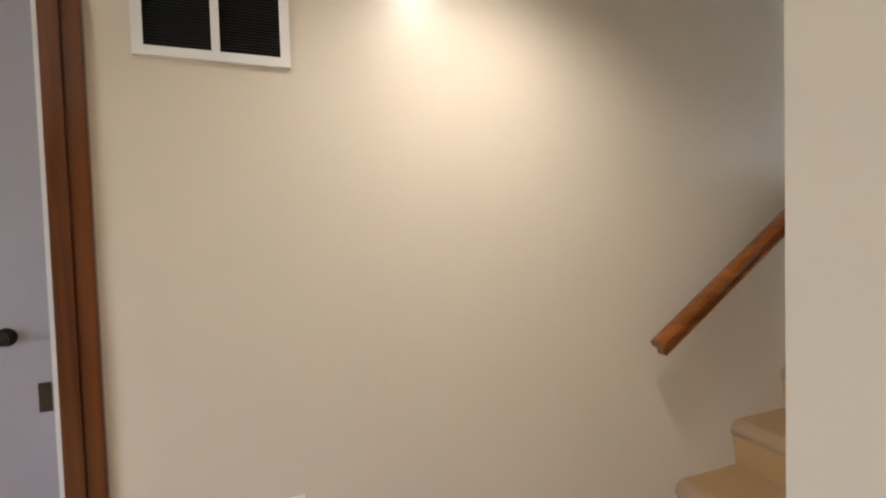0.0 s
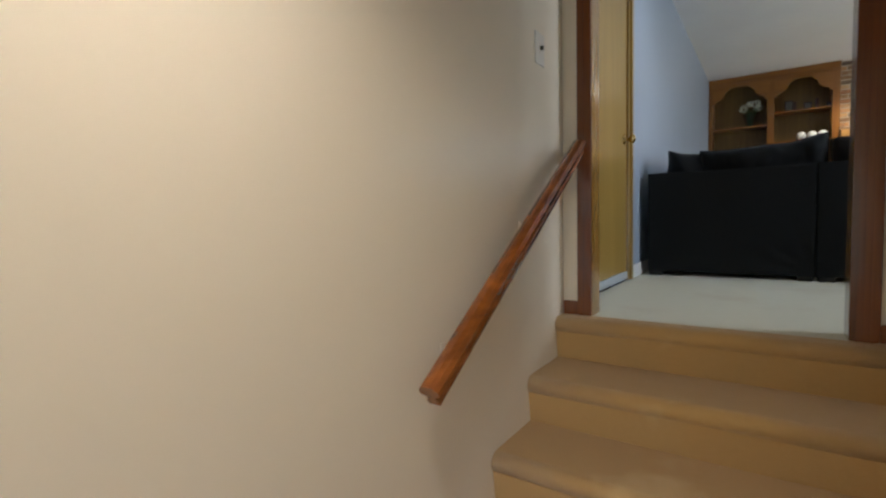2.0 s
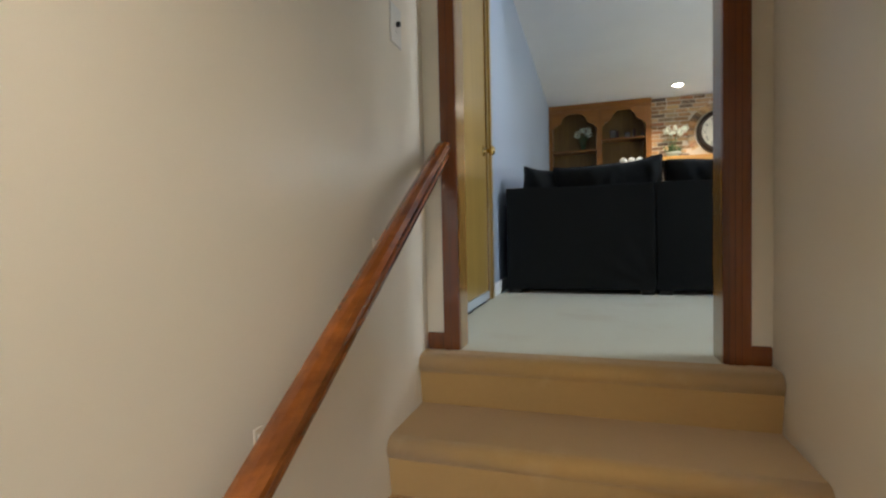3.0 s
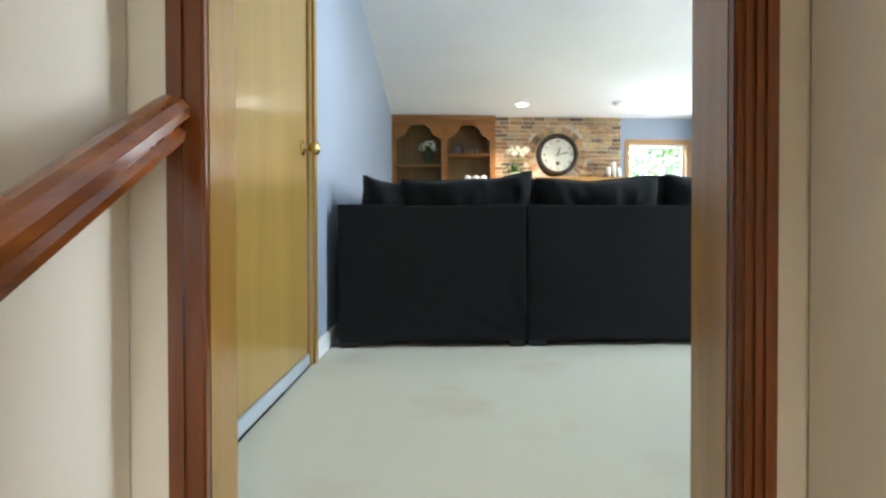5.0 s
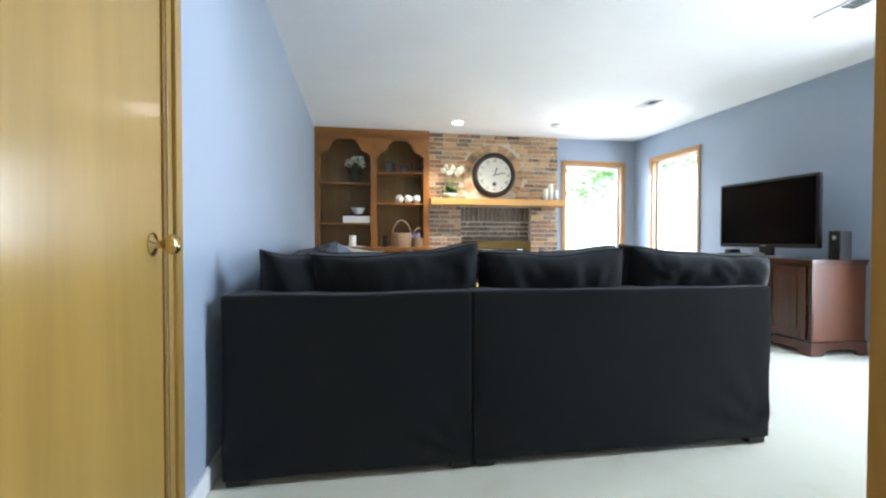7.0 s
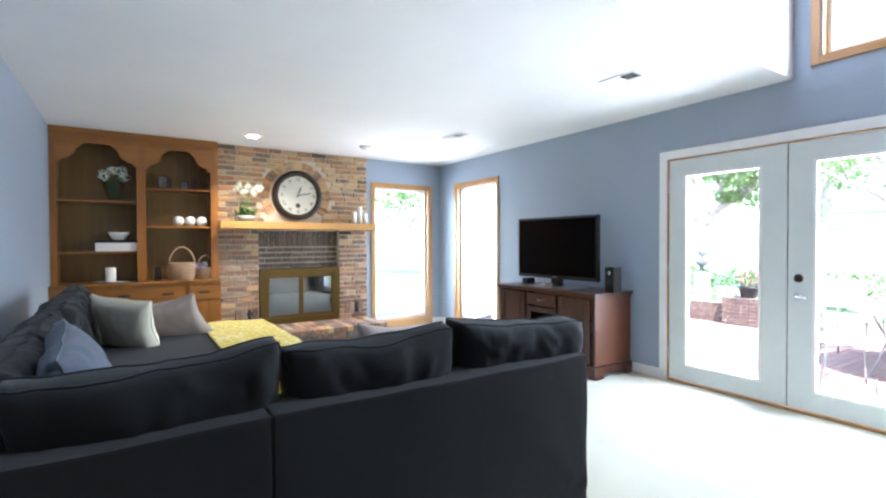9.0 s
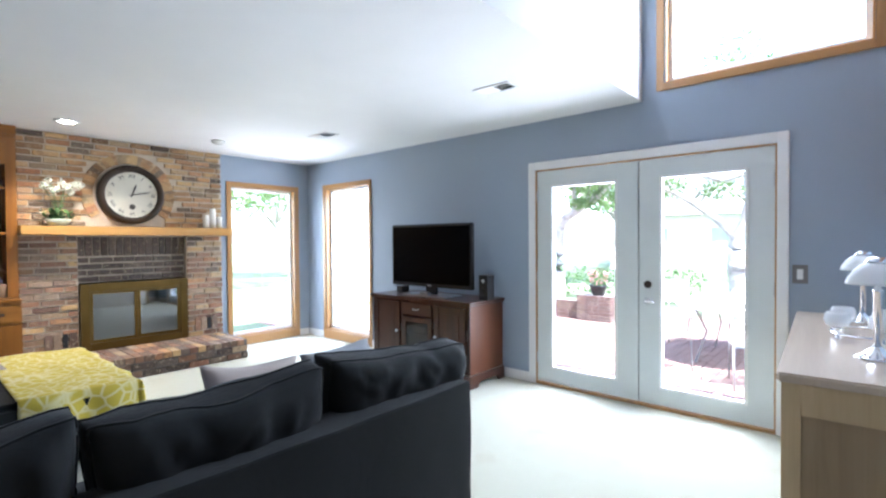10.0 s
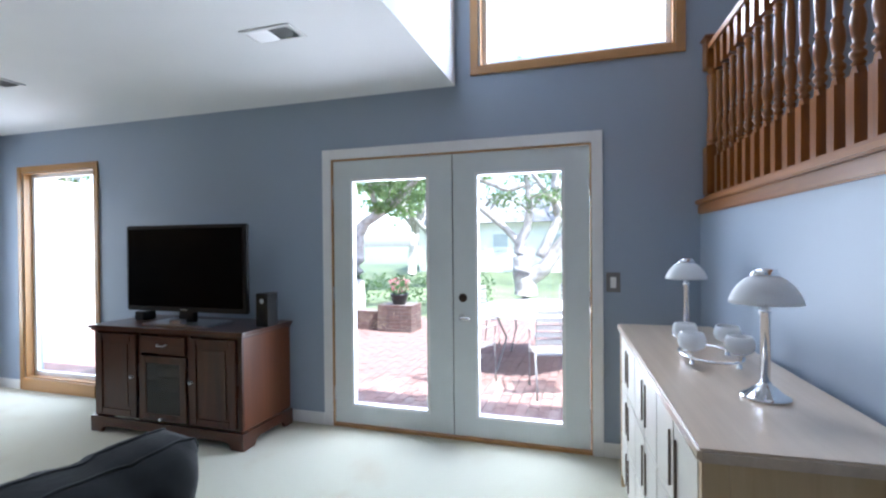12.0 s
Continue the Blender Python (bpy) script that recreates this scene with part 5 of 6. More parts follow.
part("bowl_body", turned([(0, 0), (0.045, 0), (0.06, 0.012), (0.095, 0.07), (0.10, 0.085), (0.094, 0.085), (0.085, 0.07), (0.05, 0.02), (0, 0.018)], (-0.27, SY2, 1.2925), 28), M_PORCELAIN, bowl, "", True)
plate = thing("plate", (-0.34, 8.7, 0.8395), "white plate under a candle on the bookcase counter", "plate")
part("dish", turned([(0, 0), (0.10, 0), (0.17, 0.012), (0.172, 0.016), (0.10, 0.008), (0, 0.007)], (-0.34, 8.7, 0.8395), 32), M_PORCELAIN, plate, "", True)
def candle(x, y, z, r, h, label):
    c = thing("candle", (x, y, z), label, "candle")
    part("wax", turned([(0, 0), (r, 0), (r, h - 0.004), (r - 0.004, h), (r - 0.012, h - 0.006), (0, h - 0.009)], (x, y, z), 24), M_WAX, c, "", True)
    part("wick", turned([(0, h - 0.009), (0.0015, h - 0.009), (0.0012, h + 0.010), (0, h + 0.010)], (x, y, z), 6), M_BLACK, c)
candle(-0.345, 8.7, 0.8475, 0.047, 0.15, "thick white candle on a plate on the bookcase counter")
for i, (x, w, h) in enumerate(((0.10, 0.10, 0.15), (0.20, 0.07, 0.12), (0.32, 0.09, 0.10), (0.45, 0.11, 0.13), (0.57, 0.08, 0.07))):
    o = thing("picture_frame" if i % 2 == 0 else "book", (x + w / 2, SY2, 1.8775), "small dark framed picture leaning on the bookcase shelf" if i % 2 == 0 else "dark book standing on the bookcase shelf", "picture frame" if i % 2 == 0 else "book")
    if i % 2 == 0:
        part("frame", boxes((x, SY2 - 0.01, 1.8775, x + 0.012, SY2 + 0.008, 1.8775 + h), (x + w - 0.012, SY2 - 0.01, 1.8775, x + w, SY2 + 0.008, 1.8775 + h), (x + 0.012, SY2 - 0.01, 1.8775, x + w - 0.012, SY2 + 0.008, 1.8895), (x + 0.012, SY2 - 0.01, 1.8655 + h, x + w - 0.012, SY2 + 0.008, 1.8775 + h)), M_BRONZE, o)
        part("picture", boxes((x + 0.012, SY2 - 0.002, 1.8895, x + w - 0.012, SY2 + 0.006, 1.8655 + h)), plain("faded_print", (0.16, 0.15, 0.14), 0.6, var=0.4, scale=25, bumps=0), o)
    else:
        part("cover", boxes((x, SY2 - 0.05, 1.8775, x + 0.004, SY2 + 0.06, 1.8775 + h), (x + 0.028, SY2 - 0.05, 1.8775, x + 0.032, SY2 + 0.06, 1.8775 + h), (x + 0.004, SY2 - 0.05, 1.8775, x + 0.028, SY2 - 0.045, 1.8775 + h)), M_CHERRY, o)
        part("pages", boxes((x + 0.004, SY2 - 0.044, 1.881, x + 0.028, SY2 + 0.055, 1.874 + h)), M_CREAM, o)
for i, x in enumerate((0.30, 0.42, 0.54)):
    o = thing("decorative_ball", (x, SY2 - 0.04, 1.4525 + 0.06), "white woven decorative ball on the bookcase shelf", "decorative ball", "white balls on the shelf")
    bm = bmesh.new()
    bmesh.ops.create_icosphere(bm, subdivisions=3, radius=0.058, matrix=Matrix.Translation((x, SY2 - 0.04, 1.4525 + 0.058)))
    for v in bm.verts:
        c = Vector((x, SY2 - 0.04, 1.5105))
        u = v.co - c
        v.co = c + u * (1 + 0.05 * noise.noise(u * 90))
    part("ball", bm, M_PORCELAIN, o, "", True)
def basket(x, y, z, r, h, handle, label):
    o = thing("basket", (x, y, z), label, "basket", "wicker baskets")
    bm = bmesh.new()
    n = 9
    for k in range(n):
        zz = z + 0.006 + (h - 0.012) * k / (n - 1)
        rr = r * (0.78 + 0.25 * math.sin(math.pi * (0.15 + 0.6 * k / (n - 1))))
        tube(bm, [(x + rr * math.cos(a) + 0.003 * math.sin(9 * a + k * math.pi), y + 0.8 * rr * math.sin(a), zz) for a in (2 * math.pi * i / 30 for i in range(30))], h / n * 0.62, 6, True)
    lathe(bm, [(0, 0.004), (r * 0.8, 0.004), (r * 0.8, 0.010), (0, 0.010)], (x, y, z), 20)
    part("woven_body", bm, M_WICKER, o, "", True)
    bm = bmesh.new()
    tube(bm, [(x + r * 0.95 * math.cos(a), y, z + h - 0.02 + (handle - h + 0.02) * math.sin(a)) for a in (math.pi * i / 16 for i in range(17))], 0.010, 8)
    part("handle", bm, M_WICKER, o, "bent wicker handle", True)
basket(0.33, 8.72, 0.8395, 0.135, 0.19, 0.37, "larger round wicker basket with hoop handle on the bookcase")
basket(0.57, 8.7, 0.8395, 0.085, 0.13, 0.27, "smaller round wicker basket with hoop handle on the bookcase")
fl = thing("dried_flowers", (0.54, 8.7, 0.855), "pale lilac flowers in the smaller basket", "flowers")
for i, (dx, dz) in enumerate(((-0.04, 0.0), (0.02, 0.015), (-0.09, 0.0))):
    blossom(fl, (0.54 + dx, 8.69, 0.985 + dz), 0.045, 30 + i, plain("lilac_petal", (0.42, 0.40, 0.55), 0.7, bumps=0) if i == 0 else bpy.data.materials["lilac_petal"])
o = thing("small_speaker", (0.09, 8.74, 0.8395), "small black speaker on the bookcase counter", "speaker")
part("case", boxes((0.055, 8.7, 0.8395, 0.125, 8.78, 1.00), bevel=0.004), M_BLACK, o)

# mantel
mantel = thing("mantel_shelf", (1.68, 8.58, 1.47), "thick honey oak mantel beam on the brick chimney", "mantel")
part("beam", boxes((CH0 + 0.002, 8.485, 1.425, CH1 + 0.045, FACE - 0.001, 1.515), bevel=0.006), M_MANTEL, mantel)
clock = thing("wall_clock", (1.65, 8.6, 1.5155), "round clock with dark rim and cream face on the mantel", "clock")
CX, CY, CZ, CR = 1.645, 8.635, 1.866, 0.316
fwd = Matrix.Rotation(radians(90), 4, "X")
rim = [(CR * 0.78, 0.012), (CR * 0.80, 0.030), (CR * 0.86, 0.040), (CR * 0.93, 0.036), (CR, 0.020), (CR, -0.052), (CR * 0.78, -0.052)]
bm = bmesh.new()
rings = [[bm.verts.new(fwd @ Vector((r * math.cos(2 * math.pi * i / 48), r * math.sin(2 * math.pi * i / 48), z)) + Vector((CX, CY, CZ))) for i in range(48)] for r, z in rim]
for a, b in zip(rings, rings[1:] + rings[:1]):
    for i in range(48):
        bm.faces.new((a[i], a[(i + 1) % 48], b[(i + 1) % 48], b[i]))
part("rim", bm, M_BRONZE, clock, "dark bronze rim", True)
part("dial", turned([(0, 0.004), (CR * 0.80, 0.004), (CR * 0.80, 0.010), (0, 0.010)], (CX, CY, CZ), 48, fwd), plain("clock_dial", (0.68, 0.65, 0.55), 0.5, var=0.05, bumps=0), clock, "cream dial")
M_INK = plain("dial_ink", (0.05, 0.04, 0.035), 0.6, bumps=0)
for k, numeral in enumerate(("XII", "I", "II", "III", "IIII", "V", "VI", "VII", "VIII", "IX", "X", "XI")):
    a = radians(90 - 30 * k)
    cu = bpy.data.curves.new("numeral", "FONT")
    cu.body, cu.size, cu.align_x, cu.align_y, cu.extrude = numeral, 0.055, "CENTER", "CENTER", 0.0006
    tmp = new("numeral", cu)
    tmp.matrix_world = Matrix.Translation((CX + CR * 0.64 * math.cos(a), CY - 0.0112, CZ + CR * 0.64 * math.sin(a))) @ fwd @ Matrix.Rotation(a - radians(90), 4, "Z")
    deps = bpy.context.evaluated_depsgraph_get()
    me = bpy.data.meshes.new_from_object(tmp.evaluated_get(deps))
    me.transform(Matrix.Translation(-clock.location) @ tmp.matrix_world)
    bpy.data.objects.remove(tmp)
    me.materials.clear()
    me.materials.append(M_INK)
    nn = new("numeral", me)
    nn.parent = clock
for name, ang, ln, w in (("hour_hand", 70, 0.13, 0.010), ("minute_hand", 22, 0.19, 0.007)):
    a = radians(ang if name == "hour_hand" else 12)
    d, s_ = Vector((math.cos(a), 0, math.sin(a))), Vector((-math.sin(a), 0, math.cos(a)))
    c = Vector((CX, CY - (0.014 if name == "hour_hand" else 0.017), CZ))
    bm = bmesh.new()
    pts2 = [c - d * 0.03 + s_ * w / 2, c - d * 0.03 - s_ * w / 2, c + d * ln * 0.7 - s_ * w, c + d * ln, c + d * ln * 0.7 + s_ * w]
    fa, fb = [bm.verts.new(p) for p in pts2], [bm.verts.new(p + Vector((0, 0.0015, 0))) for p in pts2]
    bm.faces.new(fa), bm.faces.new(fb[::-1])
    for i in range(5):
        bm.faces.new((fa[i], fb[i], fb[(i + 1) % 5], fa[(i + 1) % 5]))
    part("pointer", bm, M_INK, clock, "dark clock pointer")
part("small_dial", turned([(0, 0.0101), (0.030, 0.0101), (0.030, 0.0112), (0, 0.0112)], (CX, CY, CZ - 0.13), 20, fwd), M_INK, clock, "small dark sub-dial")

plant = thing("potted_plant", (1.00, 8.58, 1.5155), "pale bowl of white flowers on the mantel", "potted plant")
part("pot", turned([(0, 0), (0.06, 0), (0.09, 0.03), (0.105, 0.065), (0.10, 0.068), (0.08, 0.04), (0, 0.035)], (1.00, 8.58, 1.5155), 24), plain("celadon_pot", (0.42, 0.47, 0.38), 0.3, bumps=0), plant, "", True)
bm = bmesh.new()
for k in range(120):
    a, r = rnd.uniform(0, 6.28), rnd.uniform(0.01, 0.12)
    c = Vector((1.00 + r * math.cos(a), 8.58 + r * 0.6 * math.sin(a), 1.57 + rnd.uniform(0, 0.09)))
    d = Vector((rnd.uniform(-1, 1), rnd.uniform(-1, 1), rnd.uniform(0, 1))).normalized() * 0.05
    w = d.cross(Vector((0, 0, 1))).normalized() * 0.016
    bm.faces.new([bm.verts.new(p) for p in (c, c + d * 0.5 + w, c + d, c + d * 0.5 - w)])
for k in range(6):
    a = k * 1.05
    tube(bm, [(1.0, 8.58, 1.56), (1.0 + 0.04 * math.cos(a), 8.58 + 0.03 * math.sin(a), 1.75), (1.0 + 0.12 * math.cos(a), 8.58 + 0.04 * math.sin(a), 1.92)], 0.003, 5)
part("foliage", bm, M_LEAF, plant, "dark green leaves")
for i in range(9):
    blossom(plant, (0.89 + 0.035 * i, 8.57 + 0.02 * math.sin(i * 2.2), 1.90 + 0.05 * math.sin(i * 1.9)), 0.042, 50 + i)
for i, (x, h) in enumerate(((2.40, 0.16), (2.48, 0.235), (2.555, 0.14))):
    candle(x, 8.58, 1.5155, 0.034, h, ("medium", "tallest", "short")[i] + " white pillar candle on the mantel")

# brass fire doors
fd = thing("fireplace_doors", (1.725, 8.67, 0.222), "antique brass fireplace doors with smoked glass", "fireplace doors")
FB, FT = 0.222, 0.925
part("surround", boxes((1.175, 8.655, FB, 1.255, 8.7, FT), (2.128, 8.655, FB, 2.21, 8.7, FT), (1.255, 8.655, FT - 0.085, 2.128, 8.7, FT), (1.255, 8.655, FB, 2.128, 8.7, FB + 0.08), bevel=0.005), M_FIREBRASS, fd)
for x0, x1 in ((1.257, 1.689), (1.693, 2.126)):
    dd = part("door", boxes((x0, 8.662, FB + 0.082, x0 + 0.028, 8.685, FT - 0.087), (x1 - 0.028, 8.662, FB + 0.082, x1, 8.685, FT - 0.087), (x0 + 0.028, 8.662, FB + 0.082, x1 - 0.028, 8.685, FB + 0.11), (x0 + 0.028, 8.662, FT - 0.115, x1 - 0.028, 8.685, FT - 0.087), bevel=0.003), M_FIREBRASS, fd)
    part("pane", boxes((x0 + 0.028, 8.672, FB + 0.11, x1 - 0.028, 8.677, FT - 0.115)), M_FIREGLASS, dd, "dark reflecting glass")
    hx = x1 - 0.014 if x0 < 1.5 else x0 + 0.014
    bm = bmesh.new()
    tube(bm, [(hx, 8.662, 0.54), (hx, 8.645, 0.56), (hx, 8.645, 0.62), (hx, 8.662, 0.63)], 0.005, 6)
    part("handle", bm, M_BRASS, dd, "brass handle", True)


# ---- outdoors ----
def surface(name, bm, mat, label, kind="structure"):
    return tagged(finish(name, bm, mat), label, "", "", kind)


M_GRASS = plain("lawn", (0.12, 0.155, 0.075), 0.9, var=0.3, scale=1.2, fine=40, bumps=0.5, dist=0.02)
M_PAVE = plain("patio_bed", (0.20, 0.15, 0.125), 0.9, var=0.15, scale=3, fine=60, bumps=0.4)
M_PAVER = brick_mat("patio_brick", [(0.0, (0.16, 0.09, 0.075)), (0.35, (0.24, 0.13, 0.11)), (0.7, (0.30, 0.19, 0.16)), (1.0, (0.20, 0.14, 0.12))])
M_PLANTER = brick_mat("planter_brick", [(0.0, (0.07, 0.042, 0.035)), (0.5, (0.11, 0.06, 0.05)), (1.0, (0.085, 0.058, 0.05))])
M_BARK = plain("bark", (0.42, 0.39, 0.36), 0.95, var=0.3, scale=8, fine=26, bumps=0.9, dist=0.02)


def leafy(name, c):
    m, nt, b = nodes(name)
    col = ramp(nt, noise_node(nt, coords(nt), 2.0), [(0.3, tone(c, 0.7)), (0.7, tone(c, 1.35))])
    nt.links.new(col, b.inputs["Base Color"])
    b.inputs["Roughness"].default_value = 0.5
    tl, mx = nt.nodes.new("ShaderNodeBsdfTranslucent"), nt.nodes.new("ShaderNodeMixShader")
    nt.links.new(mixc(nt, col, tone(c, 2.2), 0.5), tl.inputs[0])
    mx.inputs[0].default_value = 0.55
    nt.links.new(b.outputs[0], mx.inputs[1])
    nt.links.new(tl.outputs[0], mx.inputs[2])
    nt.links.new(mx.outputs[0], nt.nodes["Material Output"].inputs[0])
    return m


M_FOLIAGE = leafy("tree_leaves", (0.12, 0.18, 0.065))
M_HEDGE = leafy("hedge_leaves", (0.06, 0.115, 0.035))
M_METALFURN = plain("patio_metal", (0.34, 0.33, 0.32), 0.5, 0.3, var=0.1, bumps=0.05)
M_STUCCO = plain("white_siding", (0.82, 0.79, 0.73), 0.7, var=0.04, scale=2, bumps=0.1)
GZ = -0.22
bm = bmesh.new()
v = [bm.verts.new(p) for p in ((-400, -400, GZ - 0.03), (400, -400, GZ - 0.03), (400, 400, GZ - 0.03), (-400, 400, GZ - 0.03))]
HX0, HX1, HY0, HY1 = XL - 0.15, XT + 0.16, -3.15, YB + 0.6
corners = [bm.verts.new(p) for p in ((HX0, HY0, GZ - 0.03), (HX1, HY0, GZ - 0.03), (HX1, HY1, GZ - 0.03), (HX0, HY1, GZ - 0.03))]
for i in range(4):
    bm.faces.new((v[i], v[(i + 1) % 4], corners[(i + 1) % 4], corners[i]))
structure("ground", bm, M_GRASS, "sunlit lawn reaching to the trees")
structure("patio_base", boxes((XT + 0.161, 0.5, GZ - 0.028, 10.5, 9.3, GZ)), M_PAVE, "sandy bed of the brick patio")
structure("patio_base_side", boxes((4.6, 9.301, GZ - 0.028, 7.6, 12.4, GZ)), plain("rose_paving", (0.34, 0.22, 0.18), 0.9, var=0.25, scale=9), "rose brick paving along the garden wall")
structure("door_step", boxes((XT + 0.161, 2.9, GZ + 0.0005, XT + 0.75, 5.3, -0.06), bevel=0.01), plain("step_brick", (0.30, 0.20, 0.19), 0.9, var=0.2, scale=14, bumps=0.4), "low masonry step outside the french doors")


def leaf_cloud(bm, c, r, n, size, rn, squash=0.75):
    for k in range(n):
        u = Vector((rn.gauss(0, 1), rn.gauss(0, 1), rn.gauss(0, 1))).normalized()
        p = Vector(c) + Vector((u.x, u.y, u.z * squash)) * r * rn.uniform(0.45, 1.05) ** 0.6
        a = Vector((rn.uniform(-1, 1), rn.uniform(-1, 1), rn.uniform(-1, 1))).normalized() * size
        b = a.cross(Vector((rn.uniform(-1, 1), rn.uniform(-1, 1), rn.uniform(-1, 1)))).normalized() * size * 0.45
        bm.faces.new([bm.verts.new(q) for q in (p - a * 0.5, p + b * 0.5, p + a * 0.5, p - b * 0.5)])


def tree(x, y, height, spread, trunk_r, seed, label, fork=0.35, leaves=2600, size=0.11, limbs=6, low=0.45):
    rn = random.Random(seed)
    t = thing("tree", (x, y, GZ - 0.03), label, "tree")
    base = Vector((x, y, GZ - 0.05))
    bm = bmesh.new()
    top = base + Vector((rn.uniform(-0.2, 0.2), rn.uniform(-0.2, 0.2), height * fork))
    tube(bm, [base, base + Vector((0, 0, 0.12)), base.lerp(top, 0.5), top], [trunk_r * 1.5, trunk_r * 1.15, trunk_r, trunk_r * 0.85], 12)
    tips = []
    for k in range(limbs):
        a = 2 * math.pi * (k + rn.uniform(-0.2, 0.2)) / limbs
        reach = spread * rn.uniform(0.55, 0.9)
        rise = height * (1 - fork) * rn.uniform(0.35, 0.9)
        s = base.lerp(top, rn.uniform(0.75, 1.0))
        m1 = s + Vector((math.cos(a) * reach * 0.22 + rn.uniform(-0.2, 0.2), math.sin(a) * reach * 0.22 + rn.uniform(-0.2, 0.2), rise * 0.42))
        m2 = s + Vector((math.cos(a + 0.2) * reach * 0.62, math.sin(a + 0.2) * reach * 0.62, rise * rn.uniform(0.6, 0.85)))
        e = s + Vector((math.cos(a) * reach, math.sin(a) * reach, rise))
        tube(bm, [s, m1, m2, e], [trunk_r * 0.55, trunk_r * 0.4, trunk_r * 0.25, trunk_r * 0.08], 8)
        tips += [m2, e]
        for q in range(3):
            w = m1.lerp(e, rn.uniform(0.2, 0.9))
            e2 = w + Vector((rn.uniform(-1, 1), rn.uniform(-1, 1), rn.uniform(-0.1, 0.8))) * spread * 0.35
            tube(bm, [w, w.lerp(e2, 0.5) + Vector((0, 0, 0.1)), e2], [trunk_r * 0.18, trunk_r * 0.10, trunk_r * 0.03], 6)
            tips.append(e2)
    part("trunk", bm, M_BARK, t, "grey brown trunk and limbs", True)
    bm = bmesh.new()
    for p in tips:
        leaf_cloud(bm, p, spread * rn.uniform(0.16, 0.30), leaves // len(tips), size, rn)
    part("crown", bm, M_FOLIAGE, t, "sunlit green leaves")
    return t


def old_tree(x, y, r, label, trunk, limbs, seed, leaves, size, reach):
    """trunk and limbs: lists of (dx, dy, z, radius) from the foot; leaves hang from the outer limbs and the twigs on them"""
    rn = random.Random(seed)
    t = thing("tree", (x, y, GZ - 0.03), label, "tree")
    bm = bmesh.new()

    def bough(rows, seg):
        pts, rad = [], []
        for (a, b) in zip(rows, rows[1:]):
            for k in range(4):
                f = k / 4
                p = Vector(a[:3]).lerp(Vector(b[:3]), f)
                q = p * 2.3
                p += Vector((noise.noise(q), noise.noise(q + Vector((7, 0, 0))), 0.4 * noise.noise(q + Vector((0, 9, 0))))) * (a[3] * 0.16)
                pts.append(p + Vector((x, y, 0)))
                rad.append((a[3] + (b[3] - a[3]) * f) * (1 + 0.05 * noise.noise(p * 4)))
        pts.append(Vector(rows[-1][:3]) + Vector((x, y, 0)))
        rad.append(rows[-1][3])
        tube(bm, pts, rad, seg)
        return pts

    bough([(0, 0, GZ - 0.06, r * 1.55), (0, 0, GZ + 0.10, r * 1.2), *trunk], 18)
    tips = []
    for rows in limbs:
        pts = bough(rows, 12)
        for k in range(9):
            w = pts[rn.randrange(len(pts) // 2, len(pts))]
            e = w + Vector((rn.uniform(-1, 1), rn.uniform(-1, 1), rn.uniform(-0.3, 0.9))).normalized() * reach * rn.uniform(0.5, 1.1)
            tube(bm, [w, w.lerp(e, 0.5) + Vector((0, 0, 0.08)), e], [0.030, 0.018, 0.006], 6)
            tips += [e, w.lerp(e, 0.6)]
    part("trunk", bm, M_BARK, t, "grey gnarled trunk and spreading limbs", True)
    bm = bmesh.new()
    for p in tips:
        if p.z > 1.7:
            leaf_cloud(bm, p, reach * rn.uniform(0.28, 0.5), leaves // len(tips), size, rn, 0.6)
    part("crown", bm, M_FOLIAGE, t, "sunlit green leaves")
    return t


old_tree(12.0, 4.55, 0.24, "large old shade tree, thick forked trunk, behind the patio table",
         [(0, 0, 0.45, 0.25), (0, 0.02, 0.80, 0.25)],
         [[(0, 0.08, 0.55, 0.20), (0.05, 0.14, 1.05, 0.17), (0, 0.10, 1.45, 0.13), (0, -0.06, 1.75, 0.10), (0, -0.12, 2.2, 0.09), (0.1, -0.02, 3.1, 0.07), (0.2, 0.3, 4.6, 0.03)],
          [(0, 0.12, 1.38, 0.11), (0.05, 0.30, 1.55, 0.085), (0.0, 0.52, 1.79, 0.08), (-0.1, 1.0, 2.2, 0.07), (-0.3, 1.8, 2.7, 0.04), (-0.5, 2.7, 3.2, 0.02)],
          [(0, 0, 2.75, 0.07), (-0.1, 0.35, 2.62, 0.07), (-0.1, 1.1, 2.92, 0.06), (-0.3, 2.0, 3.2, 0.03), (-0.6, 3.0, 3.9, 0.02)],
          [(0, -0.05, 0.5, 0.20), (0, -0.45, 0.80, 0.17), (0.1, -0.85, 1.35, 0.15), (0.2, -1.5, 2.1, 0.12), (0.3, -2.4, 3.0, 0.06), (0.3, -3.4, 3.8, 0.03)],
          [(0, -0.35, 1.05, 0.12), (0, -0.55, 1.45, 0.11), (0.1, -0.75, 1.9, 0.10), (0.1, -0.68, 2.7, 0.09), (0.2, -0.8, 3.8, 0.05), (0.3, -1.1, 5.0, 0.02)],
          [(0, -0.70, 2.3, 0.08), (-0.4, -0.2, 3.0, 0.05), (-1.3, 0.5, 3.6, 0.03), (-2.3, 0.8, 4.0, 0.02)]],
         3, 7000, 0.10, 0.8)
